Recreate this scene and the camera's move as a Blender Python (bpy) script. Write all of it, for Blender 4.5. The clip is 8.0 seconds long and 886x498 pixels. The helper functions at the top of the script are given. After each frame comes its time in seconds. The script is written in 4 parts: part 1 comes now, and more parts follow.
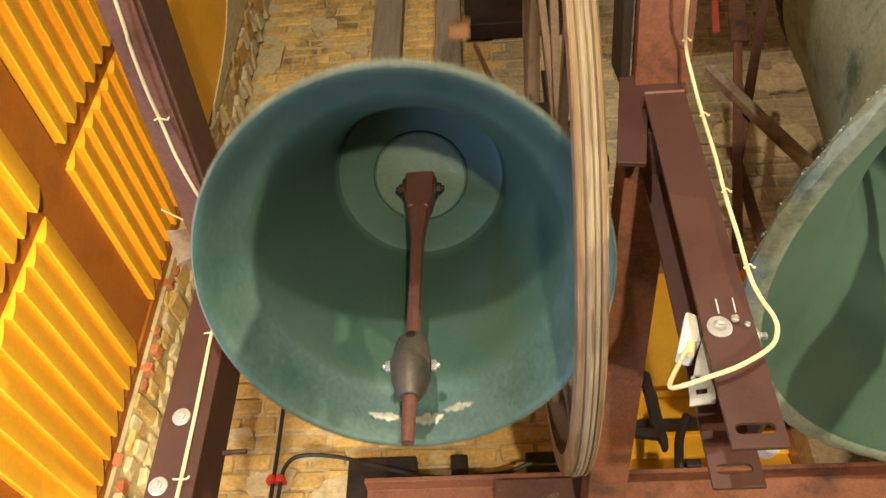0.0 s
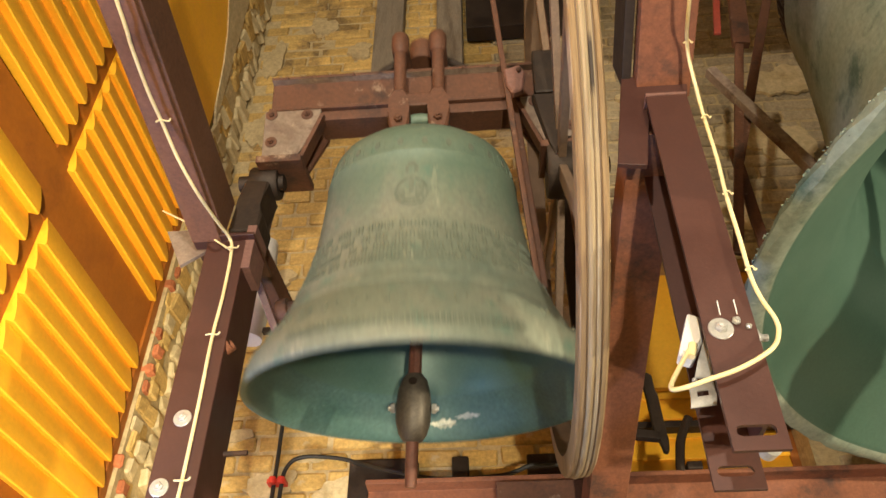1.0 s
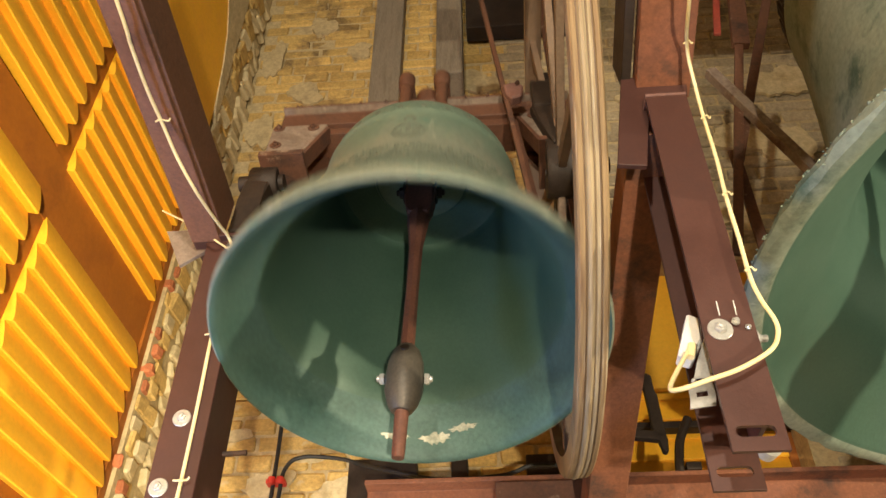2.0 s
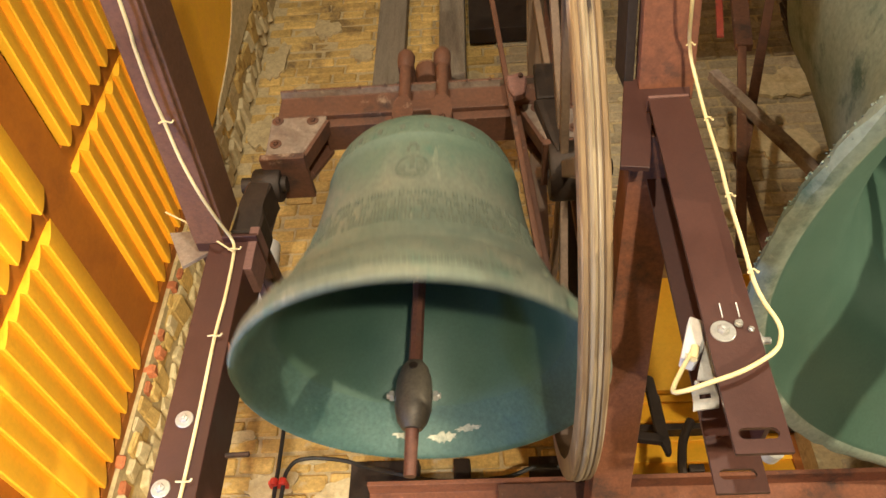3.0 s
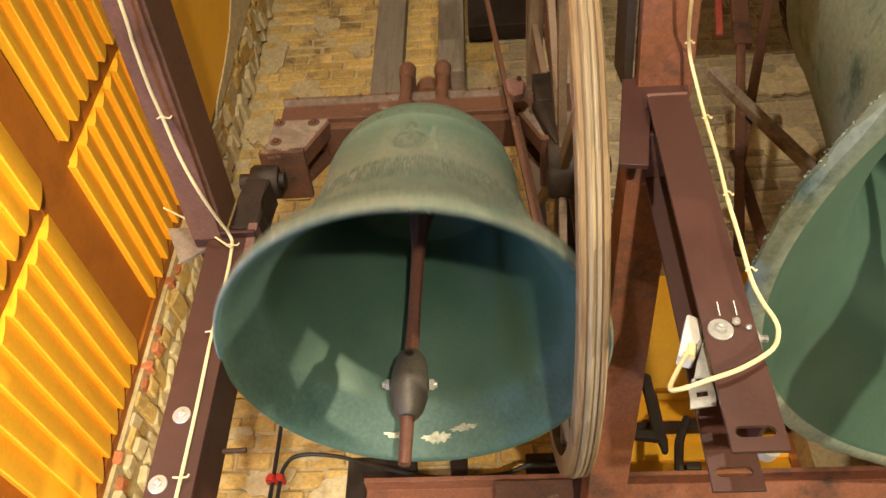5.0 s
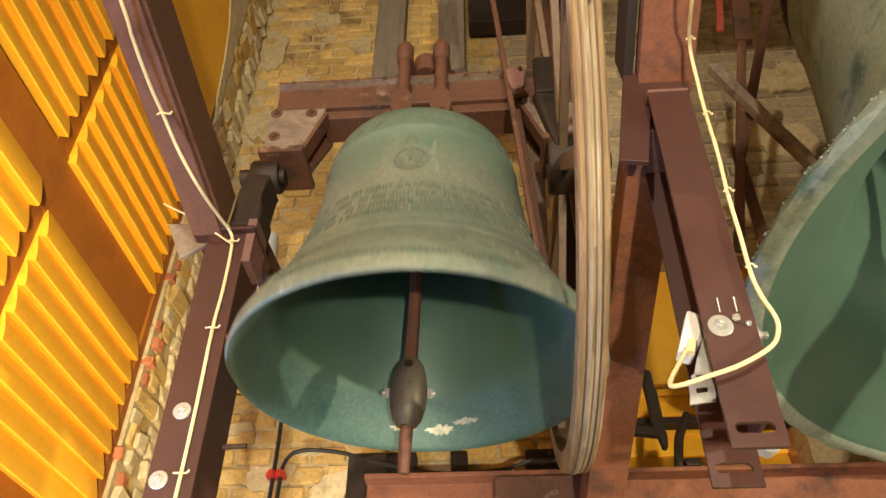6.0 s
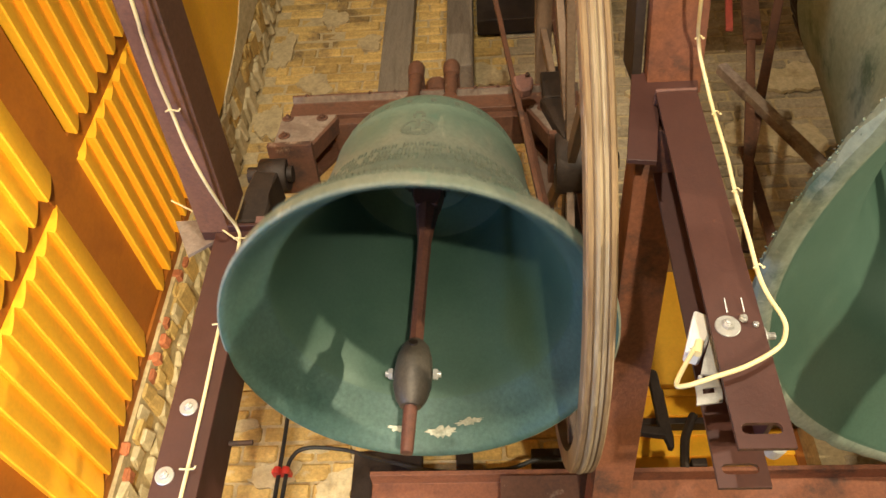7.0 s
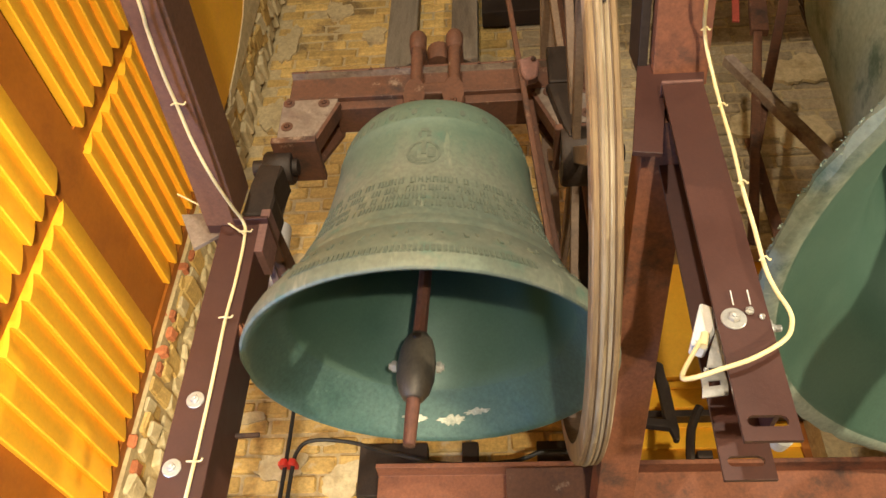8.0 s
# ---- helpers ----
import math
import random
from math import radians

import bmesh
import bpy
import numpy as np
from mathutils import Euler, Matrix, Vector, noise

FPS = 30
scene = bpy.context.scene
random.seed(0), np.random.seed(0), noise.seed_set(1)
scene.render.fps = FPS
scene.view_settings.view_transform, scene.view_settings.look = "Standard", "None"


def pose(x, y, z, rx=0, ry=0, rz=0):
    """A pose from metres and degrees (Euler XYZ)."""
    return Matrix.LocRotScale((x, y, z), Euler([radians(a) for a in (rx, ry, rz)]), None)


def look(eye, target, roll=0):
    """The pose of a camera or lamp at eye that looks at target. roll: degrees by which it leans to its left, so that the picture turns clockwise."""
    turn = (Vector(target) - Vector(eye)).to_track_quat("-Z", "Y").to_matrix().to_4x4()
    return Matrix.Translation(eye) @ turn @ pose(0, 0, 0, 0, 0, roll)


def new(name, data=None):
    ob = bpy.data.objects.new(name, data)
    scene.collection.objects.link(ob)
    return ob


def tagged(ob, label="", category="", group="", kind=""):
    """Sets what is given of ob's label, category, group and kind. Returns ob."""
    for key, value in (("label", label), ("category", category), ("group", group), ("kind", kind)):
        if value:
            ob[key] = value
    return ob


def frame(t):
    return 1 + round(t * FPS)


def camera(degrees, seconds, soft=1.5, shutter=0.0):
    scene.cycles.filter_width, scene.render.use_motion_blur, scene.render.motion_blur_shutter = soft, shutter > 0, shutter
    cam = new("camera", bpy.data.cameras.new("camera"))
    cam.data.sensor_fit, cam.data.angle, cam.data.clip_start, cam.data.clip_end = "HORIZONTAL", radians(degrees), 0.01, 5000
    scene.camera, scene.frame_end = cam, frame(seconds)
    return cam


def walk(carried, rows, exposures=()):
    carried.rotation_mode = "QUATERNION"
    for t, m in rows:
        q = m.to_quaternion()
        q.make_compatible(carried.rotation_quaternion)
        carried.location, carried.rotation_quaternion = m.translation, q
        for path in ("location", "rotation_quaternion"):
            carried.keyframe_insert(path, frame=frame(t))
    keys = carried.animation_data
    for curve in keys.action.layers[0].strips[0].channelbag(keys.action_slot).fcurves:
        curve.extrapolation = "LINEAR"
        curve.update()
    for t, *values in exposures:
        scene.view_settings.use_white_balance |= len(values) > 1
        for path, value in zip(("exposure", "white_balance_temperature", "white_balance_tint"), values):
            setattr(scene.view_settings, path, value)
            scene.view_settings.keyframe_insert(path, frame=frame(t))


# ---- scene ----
# camera: nearly still, hand-held, looking up at the bell
FOV = 58.87
cam = camera(FOV, 8.0, soft=1.5, shutter=0.8)
AIM = pose(0, 0, 1.5, 129.2, 0, 4.38)
walk(cam, [(t, AIM @ pose(0, 0, 0, up, left, roll)) for t, up, left, roll in (
    (0, -0.102, 0.040, -0.10),
    (0.5, -0.063, 0.224, -0.23),
    (1, 0.013, 0.126, -0.05),
    (1.5, -0.011, 0.027, 0.02),
    (3, 0.154, 0.285, 0.09),
    (3.5, 0.147, 0.111, 0.10),
    (4, -0.113, 0.218, 0.06),
    (4.5, 0.022, 0.168, 0.29),
    (6, -0.355, 0.159, 0.39),
    (6.5, -0.380, 0.396, 0.55),
    (7, -0.457, 0.660, 0.75),
    (7.5, -0.701, 0.948, 0.72),
    (8, -0.984, 1.051, 0.64),
)], exposures=[(0.0, 0.0), (8.0, 0.0)])

# world: dim daylight outside, warm work lamps inside, one added fill spot
world = bpy.data.worlds.new("sky")
scene.world = world
world.use_nodes = True
wn = world.node_tree.nodes
sky = wn.new("ShaderNodeTexSky")
sky.sky_type, sky.sun_disc = 'NISHITA', False
sky.sun_elevation, sky.sun_rotation = radians(30), radians(120)
world.node_tree.links.new(sky.outputs[0], wn["Background"].inputs[0])
wn["Background"].inputs[1].default_value = 0.12


def lamp(name, at, watts, colour, radius):
    data = bpy.data.lights.new(name, 'POINT')
    data.energy, data.color, data.shadow_soft_size = watts, colour, radius
    ob = new(name, data)
    ob.location = at
    return ob


lamp("work_lamp", (0.56, -2.45, 0.17), 700, (1.0, 0.88, 0.66), 0.05)
lamp("high_lamp", (-0.35, -2.10, 2.85), 360, (1.0, 0.91, 0.74), 0.05)
flood = bpy.data.lights.new("flood_lamp", 'SPOT')
flood.energy, flood.color, flood.shadow_soft_size, flood.spot_size, flood.spot_blend = 560, (1.0, 0.85, 0.58), 0.045, radians(42), 0.4
flood_lamp = new("flood_lamp", flood)
flood_lamp.matrix_world = look((3.35, -0.34, 1.70), (0.88, 1.75, 2.62))
spot = bpy.data.lights.new("wall_washer", 'SPOT')
spot.energy, spot.color, spot.shadow_soft_size, spot.spot_size, spot.spot_blend = 980, (1.0, 0.87, 0.58), 0.06, radians(34), 0.75
wall_washer = new("wall_washer", spot)
wall_washer.matrix_world = look((0.2, -1.0, 0.40), (-1.48, 1.28, 2.28))
# added fill spot: lifts the low brickwork that the bell keeps dark
low = bpy.data.lights.new("wall_fill", 'SPOT')
low.energy, low.color, low.shadow_soft_size, low.spot_size, low.spot_blend = 390, (1.0, 0.86, 0.56), 0.05, radians(27), 0.7
wall_fill = new("wall_fill", low)
wall_fill.matrix_world = look((-0.45, 0.25, 0.12), (-0.62, 2.75, 2.60))
day = bpy.data.lights.new("window_light", 'AREA')
day.shape, day.size, day.size_y, day.energy, day.color = 'RECTANGLE', 0.45, 0.40, 22, (0.27, 0.50, 1.0)
XWIN = -1.29
window_light = new("window_light", day)
window_light.matrix_world = look((XWIN, 1.28, 1.45), (0.0, 1.45, 2.4))

# ---- materials ----


def ramp(nt, fac, stops):
    n = nt.nodes.new("ShaderNodeValToRGB")
    e = n.color_ramp.elements
    while len(e) < len(stops):
        e.new(0.5)
    for el, (p, c) in zip(e, stops):
        el.position, el.color = p, (*c, 1)
    nt.links.new(fac, n.inputs[0])
    return n.outputs[0]


def mixc(nt, kind, fac, a, b):
    n = nt.nodes.new("ShaderNodeMix")
    n.data_type, n.blend_type = 'RGBA', kind
    for sock, v in ((n.inputs[0], fac), (n.inputs[6], a), (n.inputs[7], b)):
        if isinstance(v, (int, float)):
            sock.default_value = v
        elif isinstance(v, tuple):
            sock.default_value = (*v, 1)
        else:
            nt.links.new(v, sock)
    return n.outputs[2]


def noisy(nt, vec, scale, detail=5, rough=0.6, stretch=(1, 1, 1)):
    m = nt.nodes.new("ShaderNodeMapping")
    m.inputs[3].default_value = stretch
    nt.links.new(vec, m.inputs[0])
    n = nt.nodes.new("ShaderNodeTexNoise")
    n.inputs["Scale"].default_value = scale
    n.inputs["Detail"].default_value = detail
    n.inputs["Roughness"].default_value = rough
    nt.links.new(m.outputs[0], n.inputs[0])
    return n.outputs[0]


def surf(name, stops, scale=6, rough=(0.6, 0.8), metal=0.0, bump=0.3, bscale=90, stretch=(1, 1, 1),
         spots=None, streaks=None, vary=0.0, grain=0.25, around=False):
    """A worn surface: a broad tint, a fine grain, optional spots and streaks (colour, scale, threshold), and relief."""
    m = bpy.data.materials.new(name)
    m.use_nodes = True
    nt = m.node_tree
    b = nt.nodes["Principled BSDF"]
    co = nt.nodes.new("ShaderNodeTexCoord").outputs["Object"]
    if around:
        sep, arc, com = (nt.nodes.new("ShaderNode" + k) for k in ("SeparateXYZ", "Math", "CombineXYZ"))
        arc.operation = 'ARCTAN2'
        nt.links.new(co, sep.inputs[0])
        nt.links.new(sep.outputs[1], arc.inputs[0]), nt.links.new(sep.outputs[2], arc.inputs[1])
        nt.links.new(sep.outputs[0], com.inputs[0]), nt.links.new(arc.outputs[0], com.inputs[1])
        co = com.outputs[0]
    broad = noisy(nt, co, scale, 6, 0.65, stretch)
    col = ramp(nt, broad, [(0.3 + 0.4 * i / max(1, len(stops) - 1), c) for i, c in enumerate(stops)])
    fine = noisy(nt, co, bscale, 4, 0.7, stretch)
    g = ramp(nt, fine, [(0.3, (1 - grain,) * 3), (0.7, (1 + grain * 0.6,) * 3)])
    col = mixc(nt, 'MULTIPLY', 1.0, col, g)
    for kind, st in (("spot", spots), ("streak", streaks)):
        if st:
            c, s, th = st[:3]
            stre = (1, 1, 1) if kind == "spot" else (st[3] if len(st) > 3 else (1, 1, 0.08))
            f = ramp(nt, noisy(nt, co, s, 7, 0.7, stre), [(th, (0, 0, 0)), (min(1, th + 0.12), (1, 1, 1))])
            col = mixc(nt, 'MIX', f, col, c)
    if vary:
        info = nt.nodes.new("ShaderNodeObjectInfo").outputs["Random"]
        isl = nt.nodes.new("ShaderNodeNewGeometry").outputs["Random Per Island"]
        add = nt.nodes.new("ShaderNodeMath")
        add.operation = 'ADD'
        nt.links.new(info, add.inputs[0]), nt.links.new(isl, add.inputs[1])
        fr = nt.nodes.new("ShaderNodeMath")
        fr.operation = 'FRACT'
        nt.links.new(add.outputs[0], fr.inputs[0])
        v = ramp(nt, fr.outputs[0], [(0.0, (1 - vary, 1 - vary * 1.1, 1 - vary * 1.3)), (0.5, (1.0, 1.0, 1.0)), (1.0, (1 + vary * 0.5, 1 + vary * 0.45, 1 + vary * 0.3))])
        col = mixc(nt, 'MULTIPLY', 1.0, col, v)
    nt.links.new(col, b.inputs["Base Color"])
    r = ramp(nt, broad, [(0.3, (rough[0],) * 3), (0.7, (rough[1],) * 3)])
    nt.links.new(r, b.inputs["Roughness"])
    b.inputs["Metallic"].default_value = metal
    if bump:
        bp = nt.nodes.new("ShaderNodeBump")
        bp.inputs["Strength"].default_value = bump
        bp.inputs["Distance"].default_value = 0.004
        nt.links.new(fine, bp.inputs["Height"])
        nt.links.new(bp.outputs[0], b.inputs["Normal"])
    return m


BRONZE = surf("bronze_patina", [(0.125, 0.165, 0.130), (0.180, 0.205, 0.155), (0.230, 0.235, 0.175)], 5, (0.5, 0.7), 0.15, 0.25, 70,
              spots=((0.09, 0.17, 0.13), 9, 0.58), streaks=((0.34, 0.34, 0.25), 16, 0.60, (1, 1, 0.07)))
BRONZE.node_tree.nodes.new("ShaderNodeSeparateXYZ").name = "height"
nt = BRONZE.node_tree
nt.links.new([n for n in nt.nodes if n.type == 'TEX_COORD'][0].outputs["Object"], nt.nodes["height"].inputs[0])
verd = nt.nodes.new("ShaderNodeMath")
verd.operation = 'MULTIPLY_ADD'
verd.inputs[1].default_value, verd.inputs[2].default_value = 2.2, 0.55
nt.links.new(nt.nodes["height"].outputs[2], verd.inputs[0])
mixed = nt.nodes.new("ShaderNodeMath")
nt.links.new(verd.outputs[0], mixed.inputs[0])
nt.links.new(noisy(nt, [n for n in nt.nodes if n.type == 'TEX_COORD'][0].outputs["Object"], 7, 6, 0.7, (1, 1, 0.4)), mixed.inputs[1])
cover = ramp(nt, mixed.outputs[0], [(0.42, (0, 0, 0)), (0.72, (1, 1, 1))])
bsdf = nt.nodes["Principled BSDF"]
old = bsdf.inputs["Base Color"].links[0].from_socket
half = mixc(nt, 'MIX', 0.55, old, (0.10, 0.175, 0.125))
nt.links.new(mixc(nt, 'MIX', cover, old, half), bsdf.inputs["Base Color"])
BRONZE_GREAT = surf("great_bell_patina", [(0.14, 0.185, 0.145), (0.20, 0.235, 0.185), (0.26, 0.275, 0.205)], 3, (0.55, 0.75), 0.1, 0.35, 60,
                    spots=((0.05, 0.085, 0.06), 5, 0.55), streaks=((0.36, 0.37, 0.29), 11, 0.63, (1, 1, 0.3)))
BRONZE_DIM = surf("dim_relief_bronze", [(0.110, 0.140, 0.105), (0.145, 0.170, 0.128), (0.125, 0.155, 0.115)], 14, (0.5, 0.7), 0.15, 0.2, 110)
BRONZE_IN = surf("bronze_inside", [(0.044, 0.094, 0.069), (0.060, 0.117, 0.086), (0.072, 0.130, 0.098)], 3, (0.36, 0.5), 0.2, 0.12, 120,
                 spots=((0.058, 0.145, 0.118), 7, 0.62), grain=0.12)
BRONZE_LIP = surf("bronze_lip", [(0.046, 0.100, 0.084), (0.062, 0.122, 0.102), (0.076, 0.135, 0.112)], 6, (0.4, 0.6), 0.2, 0.2, 90,
                  spots=((0.15, 0.25, 0.20), 10, 0.63))
WORN = surf("struck_bronze", [(0.26, 0.27, 0.21), (0.42, 0.41, 0.32), (0.20, 0.23, 0.18)], 22, (0.3, 0.45), 0.5, 0.2, 160)
RUST = surf("rusty_red_steel", [(0.088, 0.037, 0.021), (0.128, 0.054, 0.029), (0.105, 0.048, 0.030)], 7, (0.55, 0.8), 0.1, 0.35, 80,
            spots=((0.045, 0.026, 0.02), 6, 0.54), streaks=((0.36, 0.26, 0.18), 11, 0.61, (1, 1, 1)))
ORANGE_RUST = surf("orange_rust_steel", [(0.17, 0.060, 0.030), (0.235, 0.085, 0.040), (0.15, 0.058, 0.032)], 9, (0.6, 0.85), 0.05, 0.4, 110,
                   spots=((0.065, 0.034, 0.024), 5, 0.54), streaks=((0.33, 0.17, 0.09), 26, 0.66, (1, 1, 1)))
PRIMER = surf("brown_primer_steel", [(0.046, 0.0155, 0.0108), (0.060, 0.0205, 0.0142), (0.053, 0.018, 0.0125)], 4, (0.42, 0.6), 0.0, 0.12, 140,
              spots=((0.19, 0.085, 0.06), 25, 0.70), grain=0.12)
PINKISH = surf("faded_primer_steel", [(0.17, 0.085, 0.068), (0.21, 0.105, 0.085), (0.15, 0.072, 0.056)], 5, (0.55, 0.75), 0.0, 0.2, 90,
               spots=((0.15, 0.06, 0.045), 8, 0.62))
DUSTY = surf("dusty_flaking_steel", [(0.14, 0.090, 0.066), (0.24, 0.185, 0.14), (0.18, 0.115, 0.085)], 9, (0.65, 0.85), 0.05, 0.5, 70,
             spots=((0.075, 0.04, 0.03), 7, 0.56), streaks=((0.40, 0.33, 0.25), 13, 0.58, (1, 1, 1)))
FADED = surf("faded_red_primer", [(0.125, 0.052, 0.026), (0.165, 0.070, 0.036), (0.105, 0.042, 0.021)], 5, (0.55, 0.75), 0.0, 0.2, 90, spots=((0.075, 0.032, 0.024), 9, 0.58))
BEAM = surf("dark_red_painted_steel", [(0.105, 0.043, 0.021), (0.145, 0.062, 0.032), (0.120, 0.052, 0.027)], 5, (0.5, 0.75), 0.05, 0.3, 90,
            spots=((0.045, 0.026, 0.02), 6, 0.58), streaks=((0.20, 0.12, 0.095), 9, 0.64, (1, 0.3, 1)))
IRON = surf("dark_wrought_iron", [(0.020, 0.013, 0.009), (0.038, 0.024, 0.016), (0.026, 0.017, 0.012)], 8, (0.5, 0.75), 0.3, 0.35, 90,
            spots=((0.085, 0.045, 0.03), 12, 0.62))
CLAP = surf("clapper_iron", [(0.115, 0.046, 0.029), (0.15, 0.060, 0.037), (0.10, 0.043, 0.029)], 9, (0.45, 0.7), 0.25, 0.3, 120,
            spots=((0.10, 0.06, 0.045), 14, 0.6))
BALL = surf("clapper_ball_iron", [(0.07, 0.060, 0.046), (0.105, 0.088, 0.067), (0.088, 0.074, 0.057)], 12, (0.35, 0.55), 0.4, 0.25, 120)
HOOP = surf("weathered_wheel_wood", [(0.19, 0.125, 0.062), (0.35, 0.275, 0.17), (0.23, 0.155, 0.08)], 45, (0.6, 0.8), 0.0, 0.4, 160, stretch=(1.6, 0.06, 1),
            spots=((0.10, 0.065, 0.04), 6, 0.62), streaks=((0.56, 0.51, 0.42), 46, 0.58, (1.6, 0.035, 1)), around=True)
HOOP_EDGE = surf("brown_wheel_edge", [(0.15, 0.080, 0.036), (0.27, 0.18, 0.085), (0.14, 0.075, 0.036)], 45, (0.6, 0.8), 0.0, 0.4, 160, stretch=(1.6, 0.06, 1),
                 spots=((0.09, 0.05, 0.03), 7, 0.6), streaks=((0.52, 0.44, 0.34), 50, 0.56, (1.6, 0.035, 1)), around=True)
HOOP_DARK = surf("wheel_side_wood", [(0.12, 0.08, 0.055), (0.19, 0.125, 0.08), (0.15, 0.10, 0.065)], 9, (0.65, 0.85), 0.0, 0.4, 120)
TIMBER = surf("grey_old_timber", [(0.17, 0.135, 0.095), (0.24, 0.195, 0.14), (0.14, 0.105, 0.07)], 5, (0.7, 0.9), 0.0, 0.4, 90, stretch=(3, 3, 0.4),
              spots=((0.10, 0.075, 0.05), 7, 0.62))
BRICK = surf("yellow_brick", [(0.50, 0.315, 0.095), (0.60, 0.40, 0.13), (0.54, 0.345, 0.105)], 6, (0.8, 0.95), 0.0, 0.7, 60, vary=0.22,
             spots=((0.17, 0.11, 0.05), 2.6, 0.52), streaks=((0.58, 0.47, 0.28), 9, 0.62, (1, 1, 1)), grain=0.3)
PALE_BRICK = surf("grey_washed_brick", [(0.33, 0.26, 0.155), (0.42, 0.34, 0.215), (0.30, 0.235, 0.14)], 6, (0.8, 0.95), 0.0, 0.7, 60, vary=0.22,
                  spots=((0.15, 0.11, 0.07), 3, 0.55), streaks=((0.56, 0.49, 0.36), 8, 0.60, (1, 1, 1)), grain=0.3)
RED_BRICK = surf("red_brick_edge", [(0.40, 0.12, 0.045), (0.48, 0.16, 0.06), (0.33, 0.11, 0.05)], 9, (0.8, 0.95), 0.0, 0.6, 70, vary=0.25)
MORTAR = surf("lime_mortar", [(0.42, 0.32, 0.16), (0.52, 0.40, 0.21), (0.36, 0.27, 0.14)], 8, (0.85, 0.95), 0.0, 0.8, 50,
              spots=((0.20, 0.15, 0.09), 7, 0.6))
PLASTER = surf("rough_plaster", [(0.48, 0.37, 0.19), (0.60, 0.48, 0.27), (0.42, 0.31, 0.15)], 7, (0.85, 0.95), 0.0, 0.9, 40,
               spots=((0.24, 0.17, 0.09), 6, 0.60))
LOUVRE = surf("ochre_painted_louvre", [(0.84, 0.385, 0.018), (0.90, 0.46, 0.024), (0.86, 0.41, 0.020)], 4, (0.45, 0.6), 0.0, 0.15, 60, grain=0.08,
              streaks=((0.70, 0.25, 0.012), 7, 0.62, (1, 0.15, 1)))
# orange frame paint, darkened to hold the shade between and behind the boards
SHADED_FRAME = surf("shaded_orange_frame", [(0.27, 0.080, 0.005), (0.33, 0.10, 0.007), (0.24, 0.068, 0.005)], 4, (0.5, 0.65), 0.0, 0.2, 60, grain=0.12,
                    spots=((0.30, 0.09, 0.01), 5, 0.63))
STEEL = surf("zinc_plated_steel", [(0.40, 0.39, 0.36), (0.52, 0.51, 0.48), (0.45, 0.44, 0.41)], 20, (0.3, 0.45), 0.55, 0.1, 150, grain=0.15)
WHITE = surf("white_plastic", [(0.72, 0.70, 0.63), (0.78, 0.76, 0.70), (0.70, 0.67, 0.60)], 8, (0.35, 0.5), 0.0, 0.05, 120, grain=0.06)
CABLE = surf("cream_cable_sheath", [(0.74, 0.60, 0.31), (0.80, 0.67, 0.37), (0.70, 0.55, 0.26)], 12, (0.4, 0.55), 0.0, 0.05, 120, grain=0.08)
BLACK = surf("black_rubber_cable", [(0.012, 0.012, 0.012), (0.022, 0.021, 0.02), (0.016, 0.015, 0.014)], 10, (0.5, 0.65), 0.0, 0.1, 100)
RED = surf("red_plastic_clip", [(0.62, 0.035, 0.02), (0.70, 0.05, 0.03), (0.58, 0.03, 0.02)], 10, (0.4, 0.5), 0.0, 0.05, 100, grain=0.1)
OLD_RED = surf("old_red_paint", [(0.20, 0.030, 0.018), (0.26, 0.042, 0.025), (0.17, 0.03, 0.02)], 9, (0.5, 0.7), 0.0, 0.2, 90, spots=((0.08, 0.035, 0.025), 8, 0.6))
GUIDE = surf("tan_varnished_wood", [(0.30, 0.145, 0.06), (0.37, 0.19, 0.085), (0.33, 0.165, 0.07)], 8, (0.4, 0.6), 0.0, 0.2, 110, stretch=(1, 1, 0.2))
STONE = surf("grey_stone_wall", [(0.08, 0.072, 0.06), (0.12, 0.105, 0.09), (0.09, 0.08, 0.066)], 3, (0.8, 0.95), 0.0, 0.6, 30)
DARKWOOD = surf("dark_floor_boards", [(0.05, 0.035, 0.024), (0.085, 0.06, 0.042), (0.065, 0.047, 0.032)], 5, (0.7, 0.9), 0.0, 0.3, 80, stretch=(4, 0.4, 1))

# ---- mesh helpers ----


def finish(name, bm, mat, parent=None, label="", smooth=False):
    me = bpy.data.meshes.new(name)
    bmesh.ops.recalc_face_normals(bm, faces=bm.faces)
    bm.to_mesh(me)
    bm.free()
    for m in (mat if isinstance(mat, (list, tuple)) else [mat]):
        me.materials.append(m)
    if smooth:
        for p in me.polygons:
            p.use_smooth = True
        me.set_sharp_from_angle(angle=radians(35))
    ob = new(name, me)
    if parent is not None:
        ob.parent = parent
    return tagged(ob, label)


def part(name, bm, material, parent, label="", smooth=False):
    return finish(name, bm, material, parent, label, smooth)


def thing(name, at, label, category, group="", kind=""):
    ob = new(name)
    ob.empty_display_size = 0.05
    ob.matrix_world = at if isinstance(at, Matrix) else Matrix.Translation(at)
    return tagged(ob, label, category, group, kind)


